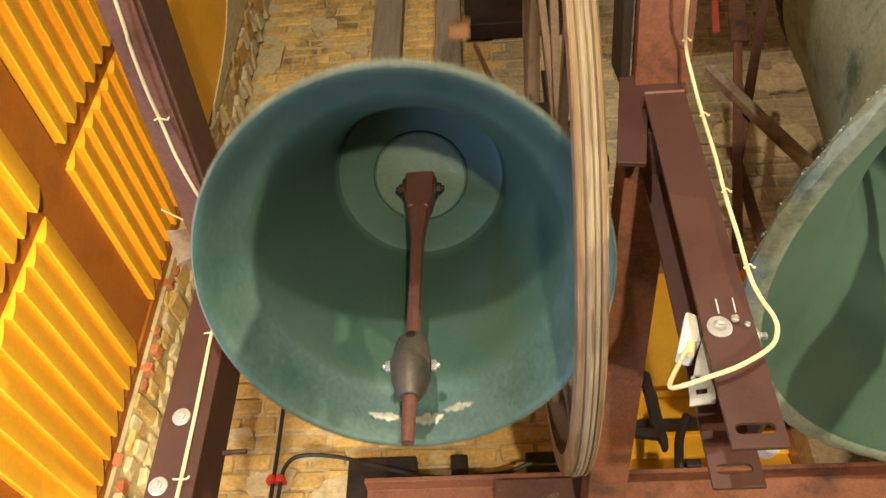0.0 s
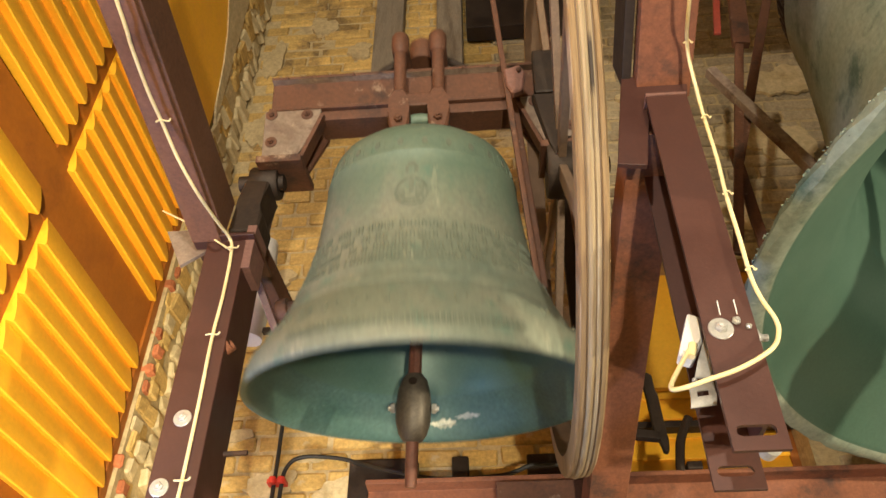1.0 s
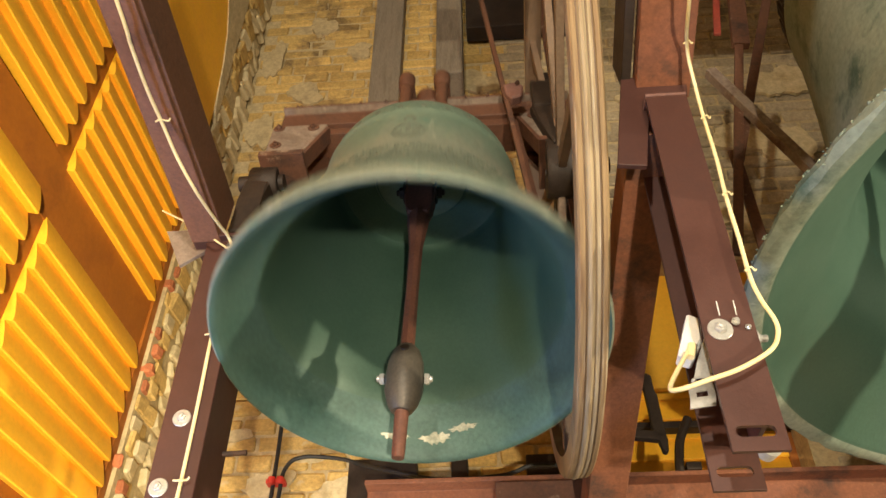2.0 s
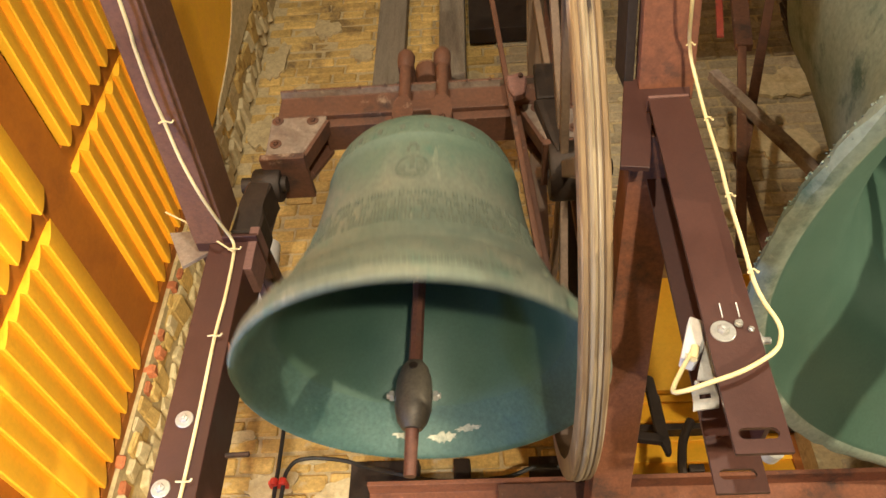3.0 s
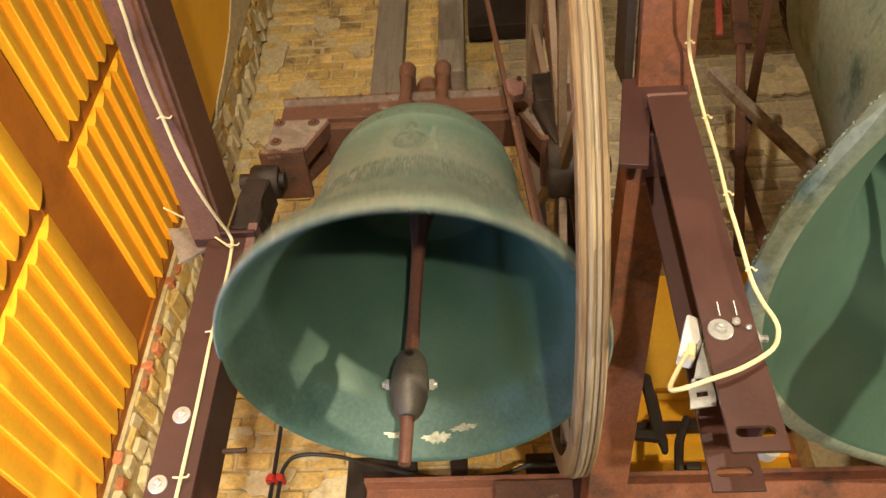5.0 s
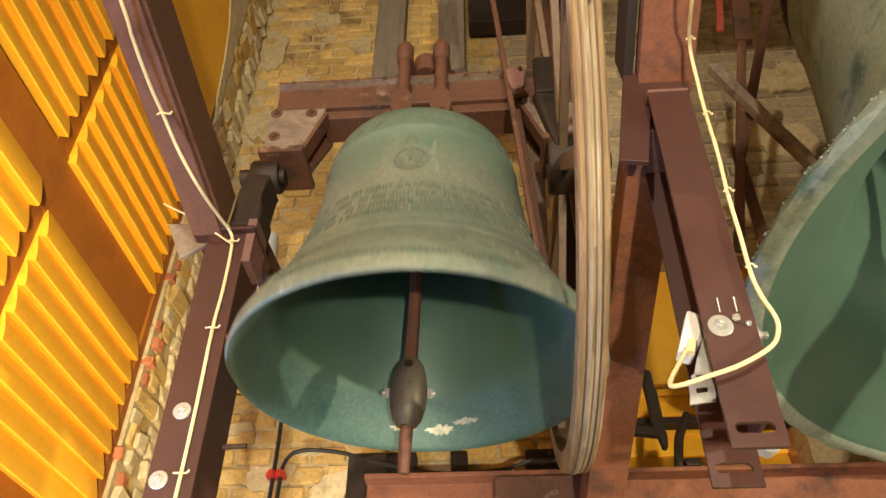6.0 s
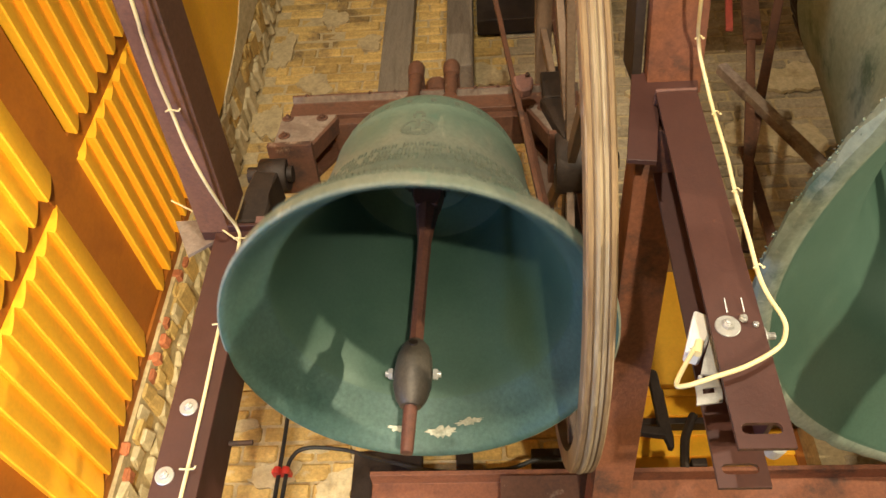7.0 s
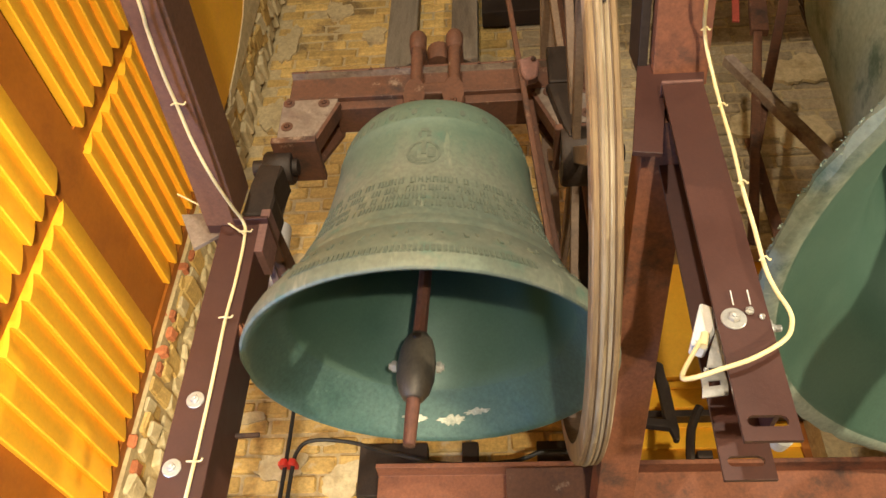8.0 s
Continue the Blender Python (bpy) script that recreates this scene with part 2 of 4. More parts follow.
def box(x0, x1, y0, y1, z0, z1, bevel=0.0, bm=None, m=None):
    b2 = bmesh.new()
    v = [b2.verts.new((x, y, z)) for z in (z0, z1) for y in (y0, y1) for x in (x0, x1)]
    for f in ((0, 2, 3, 1), (4, 5, 7, 6), (0, 1, 5, 4), (2, 6, 7, 3), (0, 4, 6, 2), (1, 3, 7, 5)):
        b2.faces.new([v[i] for i in f])
    if bevel:
        bmesh.ops.bevel(b2, geom=b2.edges[:], offset=bevel, segments=2, affect='EDGES', profile=0.6)
    if m is not None:
        b2.transform(m)
    return join(bm, b2)


def join(bm, b2):
    if bm is None:
        return b2
    tmp = bpy.data.meshes.new("tmp")
    b2.to_mesh(tmp)
    b2.free()
    bm.from_mesh(tmp)
    bpy.data.meshes.remove(tmp)
    return bm


def prism(outline, depth, bevel=0.0, bm=None, m=None):
    """An outline in x and z, thick along y from 0 to depth."""
    b2 = bmesh.new()
    a = [b2.verts.new((x, 0, z)) for x, z in outline]
    c = [b2.verts.new((x, depth, z)) for x, z in outline]
    b2.faces.new(a), b2.faces.new(c[::-1])
    n = len(a)
    for i in range(n):
        b2.faces.new((a[i], c[i], c[(i + 1) % n], a[(i + 1) % n]))
    if bevel:
        bmesh.ops.bevel(b2, geom=b2.edges[:], offset=bevel, segments=1, affect='EDGES')
    if m is not None:
        b2.transform(m)
    return join(bm, b2)


def lathe(profile, n=96, bm=None, m=None, close=False):
    """Profile of (radius, z) turned about z."""
    b2 = bmesh.new()
    rings = []
    for r, z in profile:
        if r < 1e-5:
            rings.append([b2.verts.new((0, 0, z))])
        else:
            rings.append([b2.verts.new((r * math.cos(2 * math.pi * i / n), r * math.sin(2 * math.pi * i / n), z)) for i in range(n)])
    pairs = list(zip(rings, rings[1:])) + ([(rings[-1], rings[0])] if close else [])
    for a, c in pairs:
        for i in range(n):
            j = (i + 1) % n
            q = [a[i % len(a)], a[j % len(a)], c[j % len(c)], c[i % len(c)]]
            q = list(dict.fromkeys(q))
            if len(q) > 2:
                b2.faces.new(q)
    if m is not None:
        b2.transform(m)
    return join(bm, b2)


def smoothline(pts, steps=6):
    """A Catmull-Rom line through the points."""
    p = [Vector(q) for q in pts]
    p = [2 * p[0] - p[1]] + p + [2 * p[-1] - p[-2]]
    out = []
    for a, b, c, d in zip(p, p[1:], p[2:], p[3:]):
        for i in range(steps):
            t = i / steps
            out.append(0.5 * ((2 * b) + (c - a) * t + (2 * a - 5 * b + 4 * c - d) * t * t + (3 * b - a - 3 * c + d) * t ** 3))
    return out + [p[-2]]


def tube(pts, r, n=10, steps=6, bm=None):
    line = smoothline(pts, steps) if steps else [Vector(q) for q in pts]
    b2 = bmesh.new()
    rings, side = [], None
    for i, q in enumerate(line):
        d = (line[min(i + 1, len(line) - 1)] - line[max(i - 1, 0)]).normalized()
        if side is None:
            side = d.orthogonal().normalized()
        side = (side - d * side.dot(d)).normalized()
        up = d.cross(side)
        rings.append([b2.verts.new(q + r * (math.cos(2 * math.pi * k / n) * side + math.sin(2 * math.pi * k / n) * up)) for k in range(n)])
    for a, c in zip(rings, rings[1:]):
        for k in range(n):
            b2.faces.new((a[k], a[(k + 1) % n], c[(k + 1) % n], c[k]))
    b2.faces.new(rings[0][::-1]), b2.faces.new(rings[-1])
    return join(bm, b2)


def along(a, b, side=(1, 0, 0)):
    """A frame with z from a to b, and x near side; and the length."""
    a, b = Vector(a), Vector(b)
    z = (b - a).normalized()
    x = (Vector(side) - z * Vector(side).dot(z)).normalized()
    y = z.cross(x)
    m = Matrix((x, y, z)).transposed().to_4x4()
    return Matrix.Translation(a) @ m, (b - a).length


def bar(a, b, w, d, bevel=0.002, side=(1, 0, 0), bm=None):
    m, n = along(a, b, side)
    return box(-w / 2, w / 2, -d / 2, d / 2, 0, n, bevel, bm, m)


def section(a, b, outline, side=(1, 0, 0), bm=None):
    """A rolled section, its outline given across (x) and deep (y), from a to b."""
    m, n = along(a, b, side)
    b2 = bmesh.new()
    lo = [b2.verts.new((x, y, 0)) for x, y in outline]
    hi = [b2.verts.new((x, y, n)) for x, y in outline]
    b2.faces.new(lo[::-1]), b2.faces.new(hi)
    for i in range(len(lo)):
        j = (i + 1) % len(lo)
        b2.faces.new((lo[i], lo[j], hi[j], hi[i]))
    bmesh.ops.bevel(b2, geom=[e for e in b2.edges], offset=0.0015, segments=1, affect='EDGES')
    b2.transform(m)
    return join(bm, b2)


def channel(w, d, t):
    """Open towards +y: web at y = 0, flanges to y = d."""
    h = w / 2
    return [(-h, 0), (h, 0), (h, d), (h - t, d), (h - t, t), (-h + t, t), (-h + t, d), (-h, d)]


def angle(w, d, t):
    return [(0, 0), (w, 0), (w, t), (t, t), (t, d), (0, d)]


def bolt(name, at, to, size, parent, mat=None, washer=True):
    """Hexagon head on a washer; at its seat, pointing along to."""
    m, _ = along(at, Vector(at) + Vector(to), (0.3, 0.2, 1) if abs(Vector(to).normalized().z) < 0.9 else (1, 0, 0))
    bm = None
    if washer:
        bm = lathe([(0, 0), (size * 1.25, 0), (size * 1.25, size * 0.14), (size * 1.18, size * 0.2), (0, size * 0.2)], 28, None, m)
    bm = lathe([(0, size * 0.2), (size * 0.62, size * 0.2), (size * 0.62, size * 0.62), (size * 0.52, size * 0.72), (0, size * 0.72)], 6, bm, m)
    bm = lathe([(0, size * 0.7), (size * 0.33, size * 0.7), (size * 0.33, size * 1.0), (0, size * 1.05)], 14, bm, m)
    return part(name, bm, mat or STEEL, parent)

# ---- the chamber ----
XW, YN = -1.30, 2.75          # inner faces of the west and north walls
JAMB, SILL, HEAD = 2.42, 2.10, 5.5
NX0, NX1, NZ0, NZ1 = 0.40, 1.12, 2.50, 3.62


def boxes(name, spans, mat, label, bevel=0.0):
    bm = None
    for s in spans:
        bm = box(*s, bevel, bm)
    return tagged(finish(name, bm, mat), label, "wall" if name.startswith("wall") else name.split("_")[0], kind="structure")


wall_west = boxes("wall_west", [(XW - 0.45, XW, -3.8, 1.0, 0, SILL), (XW - 0.45, XW, 1.56, YN + 0.4, 0, SILL), (XW - 0.45, XW, 1.0, 1.56, 0, 1.2), (XW - 0.45, XW, 1.0, 1.56, 1.70, SILL), (XW - 0.45, XW, -3.8, YN + 0.4, HEAD, 6.8),
                                (XW - 0.45, XW, -3.8, -1.6, SILL, HEAD), (XW - 0.45, XW - 0.005, JAMB + 0.03, YN + 0.4, SILL, HEAD)],
                  MORTAR, "yellow brick wall with a tall louvred opening")
wall_north = boxes("wall_north", [(XW, NX0, YN + 0.007, YN + 0.4, 0, 6.8), (NX1, 4.2, YN + 0.007, YN + 0.4, 0, 6.8),
                                  (NX0, NX1, YN + 0.007, YN + 0.4, 0, NZ0), (NX0, NX1, YN + 0.007, YN + 0.4, NZ1, 6.8)],
                   MORTAR, "old yellow brick wall with crumbling lime mortar")
wall_east = boxes("wall_east", [(4.2, 4.6, -3.8, YN + 0.4, 0, 6.8)], STONE, "plain grey stone wall")
wall_south = boxes("wall_south", [(XW, 4.2, -3.8, -3.45, 0, 6.8)], STONE, "plain grey stone wall")
floor = boxes("floor", [(XW - 0.45, 4.6, -3.8, YN + 0.4, -0.2, 0)], DARKWOOD, "dark worn floor boards")
ceiling = boxes("ceiling", [(XW - 0.45, 4.6, -3.8, YN + 0.4, 6.8, 7.0)], DARKWOOD, "dark boarded ceiling")


def blade_mesh(length, tall=0.114, lean=0.034, thick=0.008):
    """A louvre board along y: its rounded lower edge stands inward at x = 0, its hollow face leans out behind the next board."""
    out = [(-0.004, -0.001), (0.0, 0.003), *[(-lean * (i / 7) ** 1.4, 0.004 + (tall - 0.004) * i / 7) for i in range(1, 8)],
           (-lean - thick, tall), (-lean - thick, 0.010)]
    bm = bmesh.new()
    a = [bm.verts.new((x, 0, z)) for x, z in out]
    c = [bm.verts.new((x, length, z)) for x, z in out]
    bm.faces.new(a[::-1]), bm.faces.new(c)
    for i in range(len(a)):
        j = (i + 1) % len(a)
        bm.faces.new((a[i], a[j], c[j], c[i])).smooth = 1 <= i < 8
    bmesh.ops.recalc_face_normals(bm, faces=bm.faces)
    me = bpy.data.meshes.new("louvre_blade")
    bm.to_mesh(me)
    bm.free()
    me.set_sharp_from_angle(angle=radians(35))
    me.materials.append(LOUVRE)
    return me


# west louvre window: boards between mullions and rails
window_1 = thing("window_1", (XW, 0, 0), "tall window with ochre painted wooden louvre boards", "window", kind="structure")
MULL = [-1.55, -0.72, 0.06, 0.85, 1.635, JAMB]
RAILS = [(SILL, 2.41), (3.055, 3.288), (4.18, 4.36), (HEAD - 0.06, HEAD)]
# mullions, rails and backing carry the louvre shade in their darker orange
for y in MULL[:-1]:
    part("mullion", box(-0.165, -0.034, y - 0.039, y + 0.039, SILL, HEAD, 0.003), SHADED_FRAME, window_1)
part("jamb", box(-0.14, -0.02, JAMB - 0.012, JAMB + 0.03, SILL, HEAD, 0.003), SHADED_FRAME, window_1)
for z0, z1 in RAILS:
    part("rail", box(-0.160, -0.030, MULL[0], JAMB - 0.013, z0, z1, 0.004), SHADED_FRAME, window_1)
part("arch_panel", box(-0.002, 0.006, 1.55, JAMB - 0.014, 4.19, 5.43, 0.002), LOUVRE, window_1, "plain orange board in the arched head")
part("arch_masonry", prism([(JAMB + 0.03, 4.35), (JAMB - 0.02, 4.42), (JAMB - 0.035, 4.55), (JAMB - 0.055, 4.70), (JAMB - 0.10, 4.90), (JAMB - 0.17, 5.05), (JAMB - 0.30, 5.22), (JAMB - 0.50, 5.36), (JAMB - 0.8, 5.44), (JAMB - 0.8, 5.5), (JAMB + 0.03, 5.5)], 0.03, 0.004, None, pose(0.013, 0, 0, 0, 0, 90)), PLASTER, window_1, "rough plastered arch")
part("backing", box(-0.30, -0.27, -1.6, JAMB + 0.03, SILL, HEAD), SHADED_FRAME, window_1)
for b0, b1 in zip(MULL, MULL[1:]):
    me = blade_mesh(b1 - b0 - 0.076)
    last = b1 == JAMB
    for (_, z0), (z1, _), pitch, first in zip(RAILS, RAILS[1:], (0.089 if last else 0.094, 0.0965 if last else 0.0985, 0.098), (2.337 if last else 2.352, 3.262 if last else 3.301, 4.37)):
        z = first
        while z < z1 - 0.03:
            bl = new("louvre_blade", me)
            bl.parent = window_1
            bl.location = (random.uniform(-0.004, 0.003), b0 + 0.038, z + random.uniform(-0.002, 0.002))
            bl.rotation_euler = (random.uniform(-0.003, 0.003), random.uniform(-0.02, 0.02), 0)
            z += pitch

# north louvre window
window_2 = thing("window_2", (0, YN, 0), "small window with ochre louvre boards and an orange panel", "window", kind="structure")
part("panel", box(NX0, NX1, 0.10, 0.13, 3.06, NZ1, 0.003), LOUVRE, window_2)
part("rail", box(NX0, NX1, 0.06, 0.12, 2.868, 2.895, 0.003), IRON, window_2, "dark iron bar")
for x in (NX0, NX1 - 0.03):
    part("jamb", box(x, x + 0.03, 0.135, 0.30, NZ0, NZ1, 0.003), SHADED_FRAME, window_2)
part("backing", box(NX0, NX1, 0.33, 0.36, NZ0, NZ1), DARKWOOD, window_2)
me = blade_mesh(NX1 - NX0 - 0.06, 0.100, 0.020)
for i in range(7):
    bl = new("louvre_blade", me)
    bl.parent = window_2
    bl.matrix_basis = Matrix.Translation((NX0 + 0.03, 0.14, 2.52 + 0.085 * i)) @ pose(0, 0, 0, 0, 0, -90)

# ---- the bell frame ----


def frame_member(name, label, category="frame"):
    return thing(name, (0, 0, 0), label, category, "steel bell frame")


# west side: a sloping beam, a hollow post under it, a raking strut behind
west_beam = frame_member("frame_beam", "faded reddish steel beam with a cream cable along it", "beam")
part("web", bar((-0.690, -0.6, 3.13), (-0.705, 1.50, 2.865), 0.05, 0.13, 0.003), BEAM, west_beam)
part("flange", bar((-0.712, -0.6, 3.062), (-0.727, 1.50, 2.795), 0.075, 0.016, 0.003), FADED, west_beam, "faded reddish flange")
west_post = frame_member("frame_post", "dark brown primed hollow steel post with two bolts", "post")
part("post", section((-0.675, 1.57, 0.0), (-0.675, 1.57, 2.79), [(-0.051, -0.07), (0.051, -0.07), (0.051, 0.07), (-0.051, 0.07)]), PRIMER, west_post)
part("cap_plate", box(-0.765, -0.60, 1.48, 1.66, 2.79, 2.80, 0.002), PRIMER, west_post)
part("side_plate", box(-0.628, -0.604, 1.50, 1.60, 2.70, 2.84, 0.002), PINKISH, west_post, "faded pink side plate")
bolt("bolt", (-0.684, 1.4995, 2.29), (0, -1, 0), 0.016, west_post)
bolt("bolt", (-0.700, 1.4995, 2.135), (0, -1, 0), 0.016, west_post)
part("stub_pipe", lathe([(0.010, -0.03), (0.017, -0.03), (0.018, 0.03), (0.012, 0.03), (0.010, 0.0)], 18, None, pose(-0.642, 1.530, 2.475, 20, 60, 0), True), ORANGE_RUST, west_post, "rusty stub of pipe")
part("pin", tube([(-0.63, 1.62, 2.26), (-0.57, 1.62, 2.262)], 0.006, steps=0), RUST, west_post)
west_gusset = frame_member("gusset_plate", "dusty grey steel gusset plate at the beam end", "plate")
part("plate", prism([(-0.86, 2.86), (-0.72, 2.86), (-0.72, 2.80), (-0.80, 2.74)], 0.012, 0.001, None, pose(0, 1.53, 0)), DUSTY, west_gusset)
west_strut = frame_member("frame_strut", "dark rusty steel strut raking back to the wall", "strut")
part("strut", bar((-0.675, 1.56, 2.90), (-0.64, 2.3, 2.90), 0.05, 0.075, 0.004), RUST, west_strut)
part("brace", bar((-0.66, 1.72, 2.83), (-0.594, 1.858, 2.662), 0.05, 0.02, 0.003, (0, 1, 0)), PINKISH, west_strut, "faded pink brace")
west_bearing = thing("bearing", (-0.66, 1.60, 2.92), "dark greasy iron plummer block carrying the yoke shaft", "bearing")
part("housing", lathe([(0.026, -0.04), (0.046, -0.04), (0.050, -0.034), (0.050, 0.034), (0.046, 0.04), (0.026, 0.04)], 32, None, pose(0.02, 0, 0.165, 0, 90, 0), True), IRON, west_bearing, smooth=True)
part("foot", prism([(-0.04, -0.06), (0.04, -0.06), (0.045, 0.0), (0.03, 0.03), (0.05, 0.12), (-0.02, 0.13), (-0.03, 0.05)], 0.11, 0.006, None, pose(0, -0.06, 0)), IRON, west_bearing)
part("roller_boss", lathe([(0, -0.022), (0.034, -0.022), (0.038, -0.016), (0.038, 0.010), (0.026, 0.014), (0.026, 0.030), (0.010, 0.032), (0.010, 0.075), (0, 0.076)], 24, None, pose(-0.590, 1.80, 2.772, 0, 82, -8)), RUST, west_strut, "rusty roller boss with a pin", smooth=True)
bolt("boss_nut", (-0.538, 1.793, 2.765), (1, -0.1, -0.1), 0.014, west_strut, RUST, False)
pale_pipe = thing("drain_pipe", (-0.80, 2.1, 2.88), "pale grey plastic pipe behind the post", "pipe")
part("bracket", bar((0.02, 0, 0.03), (0.14, 0, 0.03), 0.02, 0.02, 0.002, (0, 0, 1)), IRON, pale_pipe)
part("pipe", tube([(0, 0, 0), (0.01, 0, 0.2), (0.0, 0.0, 0.40)], 0.045, 16, 4), WHITE, pale_pipe, smooth=True)

# east side: a sloping beam through a gusset, a slotted channel post
east_beam = frame_member("frame_beam", "orange rusty steel beam with a welded gusset", "beam")
part("beam", bar((0.365, -0.3, 3.22), (0.375, 1.12, 2.815), 0.112, 0.05, 0.003), ORANGE_RUST, east_beam)
part("side_flange", bar((0.292, -0.3, 3.27), (0.302, 1.12, 2.88), 0.02, 0.12, 0.003), IRON, east_beam)
part("gusset", prism([(0.250, 2.578), (0.305, 2.570), (0.340, 2.768), (0.418, 2.770), (0.428, 2.830), (0.292, 2.834)], 0.012, 0.001, None, pose(0, 1.085, 0)), PRIMER, east_beam)
east_strut = frame_member("frame_strut", "orange rusty steel strut running down to the back beam", "strut")
part("strut", section((0.318, 1.12, 2.72), (0.245, 2.22, 2.30), [(-0.028, -0.05), (0.072, -0.05), (0.072, 0.05), (-0.028, 0.05)]), ORANGE_RUST, east_strut)
part("fishplate", bar((0.30, 1.85, 2.50), (0.30, 2.1, 2.38), 0.01, 0.14, 0.002), IRON, east_strut)

east_post = frame_member("slotted_channel", "dark brown primed steel channel with slotted flange ends", "channel")


def slotted(y, z0, z1, x0, x1, t, slot_z):
    """A flange plate with one long slot near its lower end."""
    s0, s1, r = x0 + 0.010, x1 - 0.013, 0.0085
    outer = [(x0, z0), (x1, z0), (x1, z1), (x0, z1)]
    ring = [(s0 + r - r * math.sin(a), slot_z - r * math.cos(a)) for a in [math.pi * i / 6 for i in range(7)]] + \
           [(s1 - r + r * math.sin(a), slot_z + r * math.cos(a)) for a in [math.pi * i / 6 for i in range(7)]]
    bm = bmesh.new()
    for yy in (y, y + t):
        ov = [bm.verts.new((x, yy, z)) for x, z in outer]
        iv = [bm.verts.new((x, yy, z)) for x, z in ring]
        n = len(iv)
        es = [bm.edges.new((ov[i], ov[(i + 1) % 4])) for i in range(4)] + [bm.edges.new((iv[i], iv[(i + 1) % n])) for i in range(n)]
        bmesh.ops.triangle_fill(bm, use_beauty=True, use_dissolve=False, edges=es)
    bm.verts.ensure_lookup_table()
    half = len(bm.verts) // 2
    for lo, n in ((0, 4), (4, 14)):
        for i in range(n):
            a, b = lo + i, lo + (i + 1) % n
            bm.faces.new([bm.verts[k] for k in (a, b, b + half, a + half)])
    return bm


PX0, PX1 = 0.322, 0.402
part("front_flange", slotted(1.05, 1.972, 2.725, PX0, PX1, 0.008, 2.002), PRIMER, east_post)
part("rear_flange", slotted(1.19, 1.972, 2.725, PX0, PX1, 0.008, 2.002), PRIMER, east_post)
part("web", box(PX1 - 0.008, PX1 - 0.0005, 1.0585, 1.1895, 2.04, 2.725), PRIMER, east_post)
part("end_cap", box(PX0, PX1, 1.047, 1.20, 2.7255, 2.733, 0.002), PINKISH, east_post, "scuffed top edge")
bolt("bolt", (0.3475, 1.0495, 2.172), (0, -1, 0), 0.0155, east_post)
bolt("bolt", (0.372, 1.0495, 2.183), (0.2, -1, 0.1), 0.011, east_post, washer=False)
bolt("bolt", (0.388, 1.0495, 2.173), (0.6, -1, 0), 0.008, east_post, washer=False)
for x in (0.352, 0.378):
    part("wire_pin", tube([(x, 1.048, 2.197), (x, 1.046, 2.223)], 0.0012, 6, 0), STEEL, east_post)
part("stud", tube([(0.40, 1.09, 2.178), (0.43, 1.09, 2.178)], 0.006, 8, 0), STEEL, east_post)
bolt("nut", (0.412, 1.09, 2.178), (1, 0, 0), 0.012, east_post)

# limit switch on its bracket behind the post
switch_box = thing("limit_switch", (0.320, 1.12, 2.12), "white plastic limit switch on a bent zinc bracket", "switch")
case = part("case", prism([(0.001, 0.126), (0.020, 0.116), (0.016, 0.072), (-0.005, 0.037), (-0.028, 0.046), (-0.014, 0.084)], 0.034, 0.003, None, pose(0, -0.010, 0)), WHITE, switch_box)
part("lid", prism([(0.003, 0.118), (0.016, 0.111), (0.012, 0.074), (-0.005, 0.045), (-0.022, 0.051), (-0.010, 0.084)], 0.003, 0.001, None, pose(0, -0.0132, 0)), WHITE, case)
part("gland", tube([(-0.004, -0.016, 0.060), (-0.013, -0.020, 0.035)], 0.007, 12, 0), CABLE, switch_box, "cream cable gland", smooth=True)
part("bracket", prism([(0.017, 0.074), (0.026, 0.046), (0.022, -0.004), (-0.014, -0.002), (-0.004, 0.026)], 0.003, 0.001, None, pose(0, -0.018, 0)), STEEL, switch_box, "flat zinc bracket")
bolt("bracket_bolt", (0.018, -0.0185, 0.030), (0, -1, 0), 0.006, switch_box, None, False)
bolt("bracket_bolt", (-0.016, -0.0185, -0.008), (0, -1, 0), 0.007, switch_box, None, False)
# the bent end: a strip curling towards the bell, with a slot through it
bm = bmesh.new()
rows_ = []
for i in range(13):
    a = radians(-35 + 150 * i / 12)
    mx, mz, my = -0.006 - 0.010 * i / 12, -0.008 - 0.052 * i / 12, -0.020 - 0.016 * math.sin(a)
    rows_.append([bm.verts.new((mx + dx, my + dy, mz + dx * 0.12)) for dx, dy in ((-0.018, 0), (-0.008, 0), (0.010, 0), (0.021, 0), (0.021, 0.003), (0.010, 0.003), (-0.008, 0.003), (-0.018, 0.003))])
for i, (p, q) in enumerate(zip(rows_, rows_[1:])):
    slot_here = 5 <= i <= 7
    for k in range(8):
        if slot_here and k in (1, 5):
            continue
        bm.faces.new((p[k], p[(k + 1) % 8], q[(k + 1) % 8], q[k]))
    if slot_here:
        bm.faces.new((p[1], p[6], q[6], q[1])), bm.faces.new((p[2], p[5], q[5], q[2]))
for end in (rows_[0], rows_[-1]):
    bm.faces.new(end)
part("striker_strip", bm, STEEL, switch_box, "curled zinc strip with a slot", smooth=True)
conduit_box = thing("pipe_clip", (0.43, 1.22, 2.05), "grey metal pipe clip on the rear flange", "clip")
part("body", lathe([(0.006, -0.012), (0.016, -0.012), (0.017, 0.012), (0.006, 0.012)], 20, None, pose(0, 0, 0, 90, 0, 10), True), STEEL, conduit_box)
part("stub", tube([(-0.03, -0.005, -0.002), (0.0, -0.003, 0)], 0.004, 8, 0), STEEL, conduit_box)

# back beam
back_beam = frame_member("back_beam", "rusty red steel beam across the back of the frame", "beam")
H = 0.13
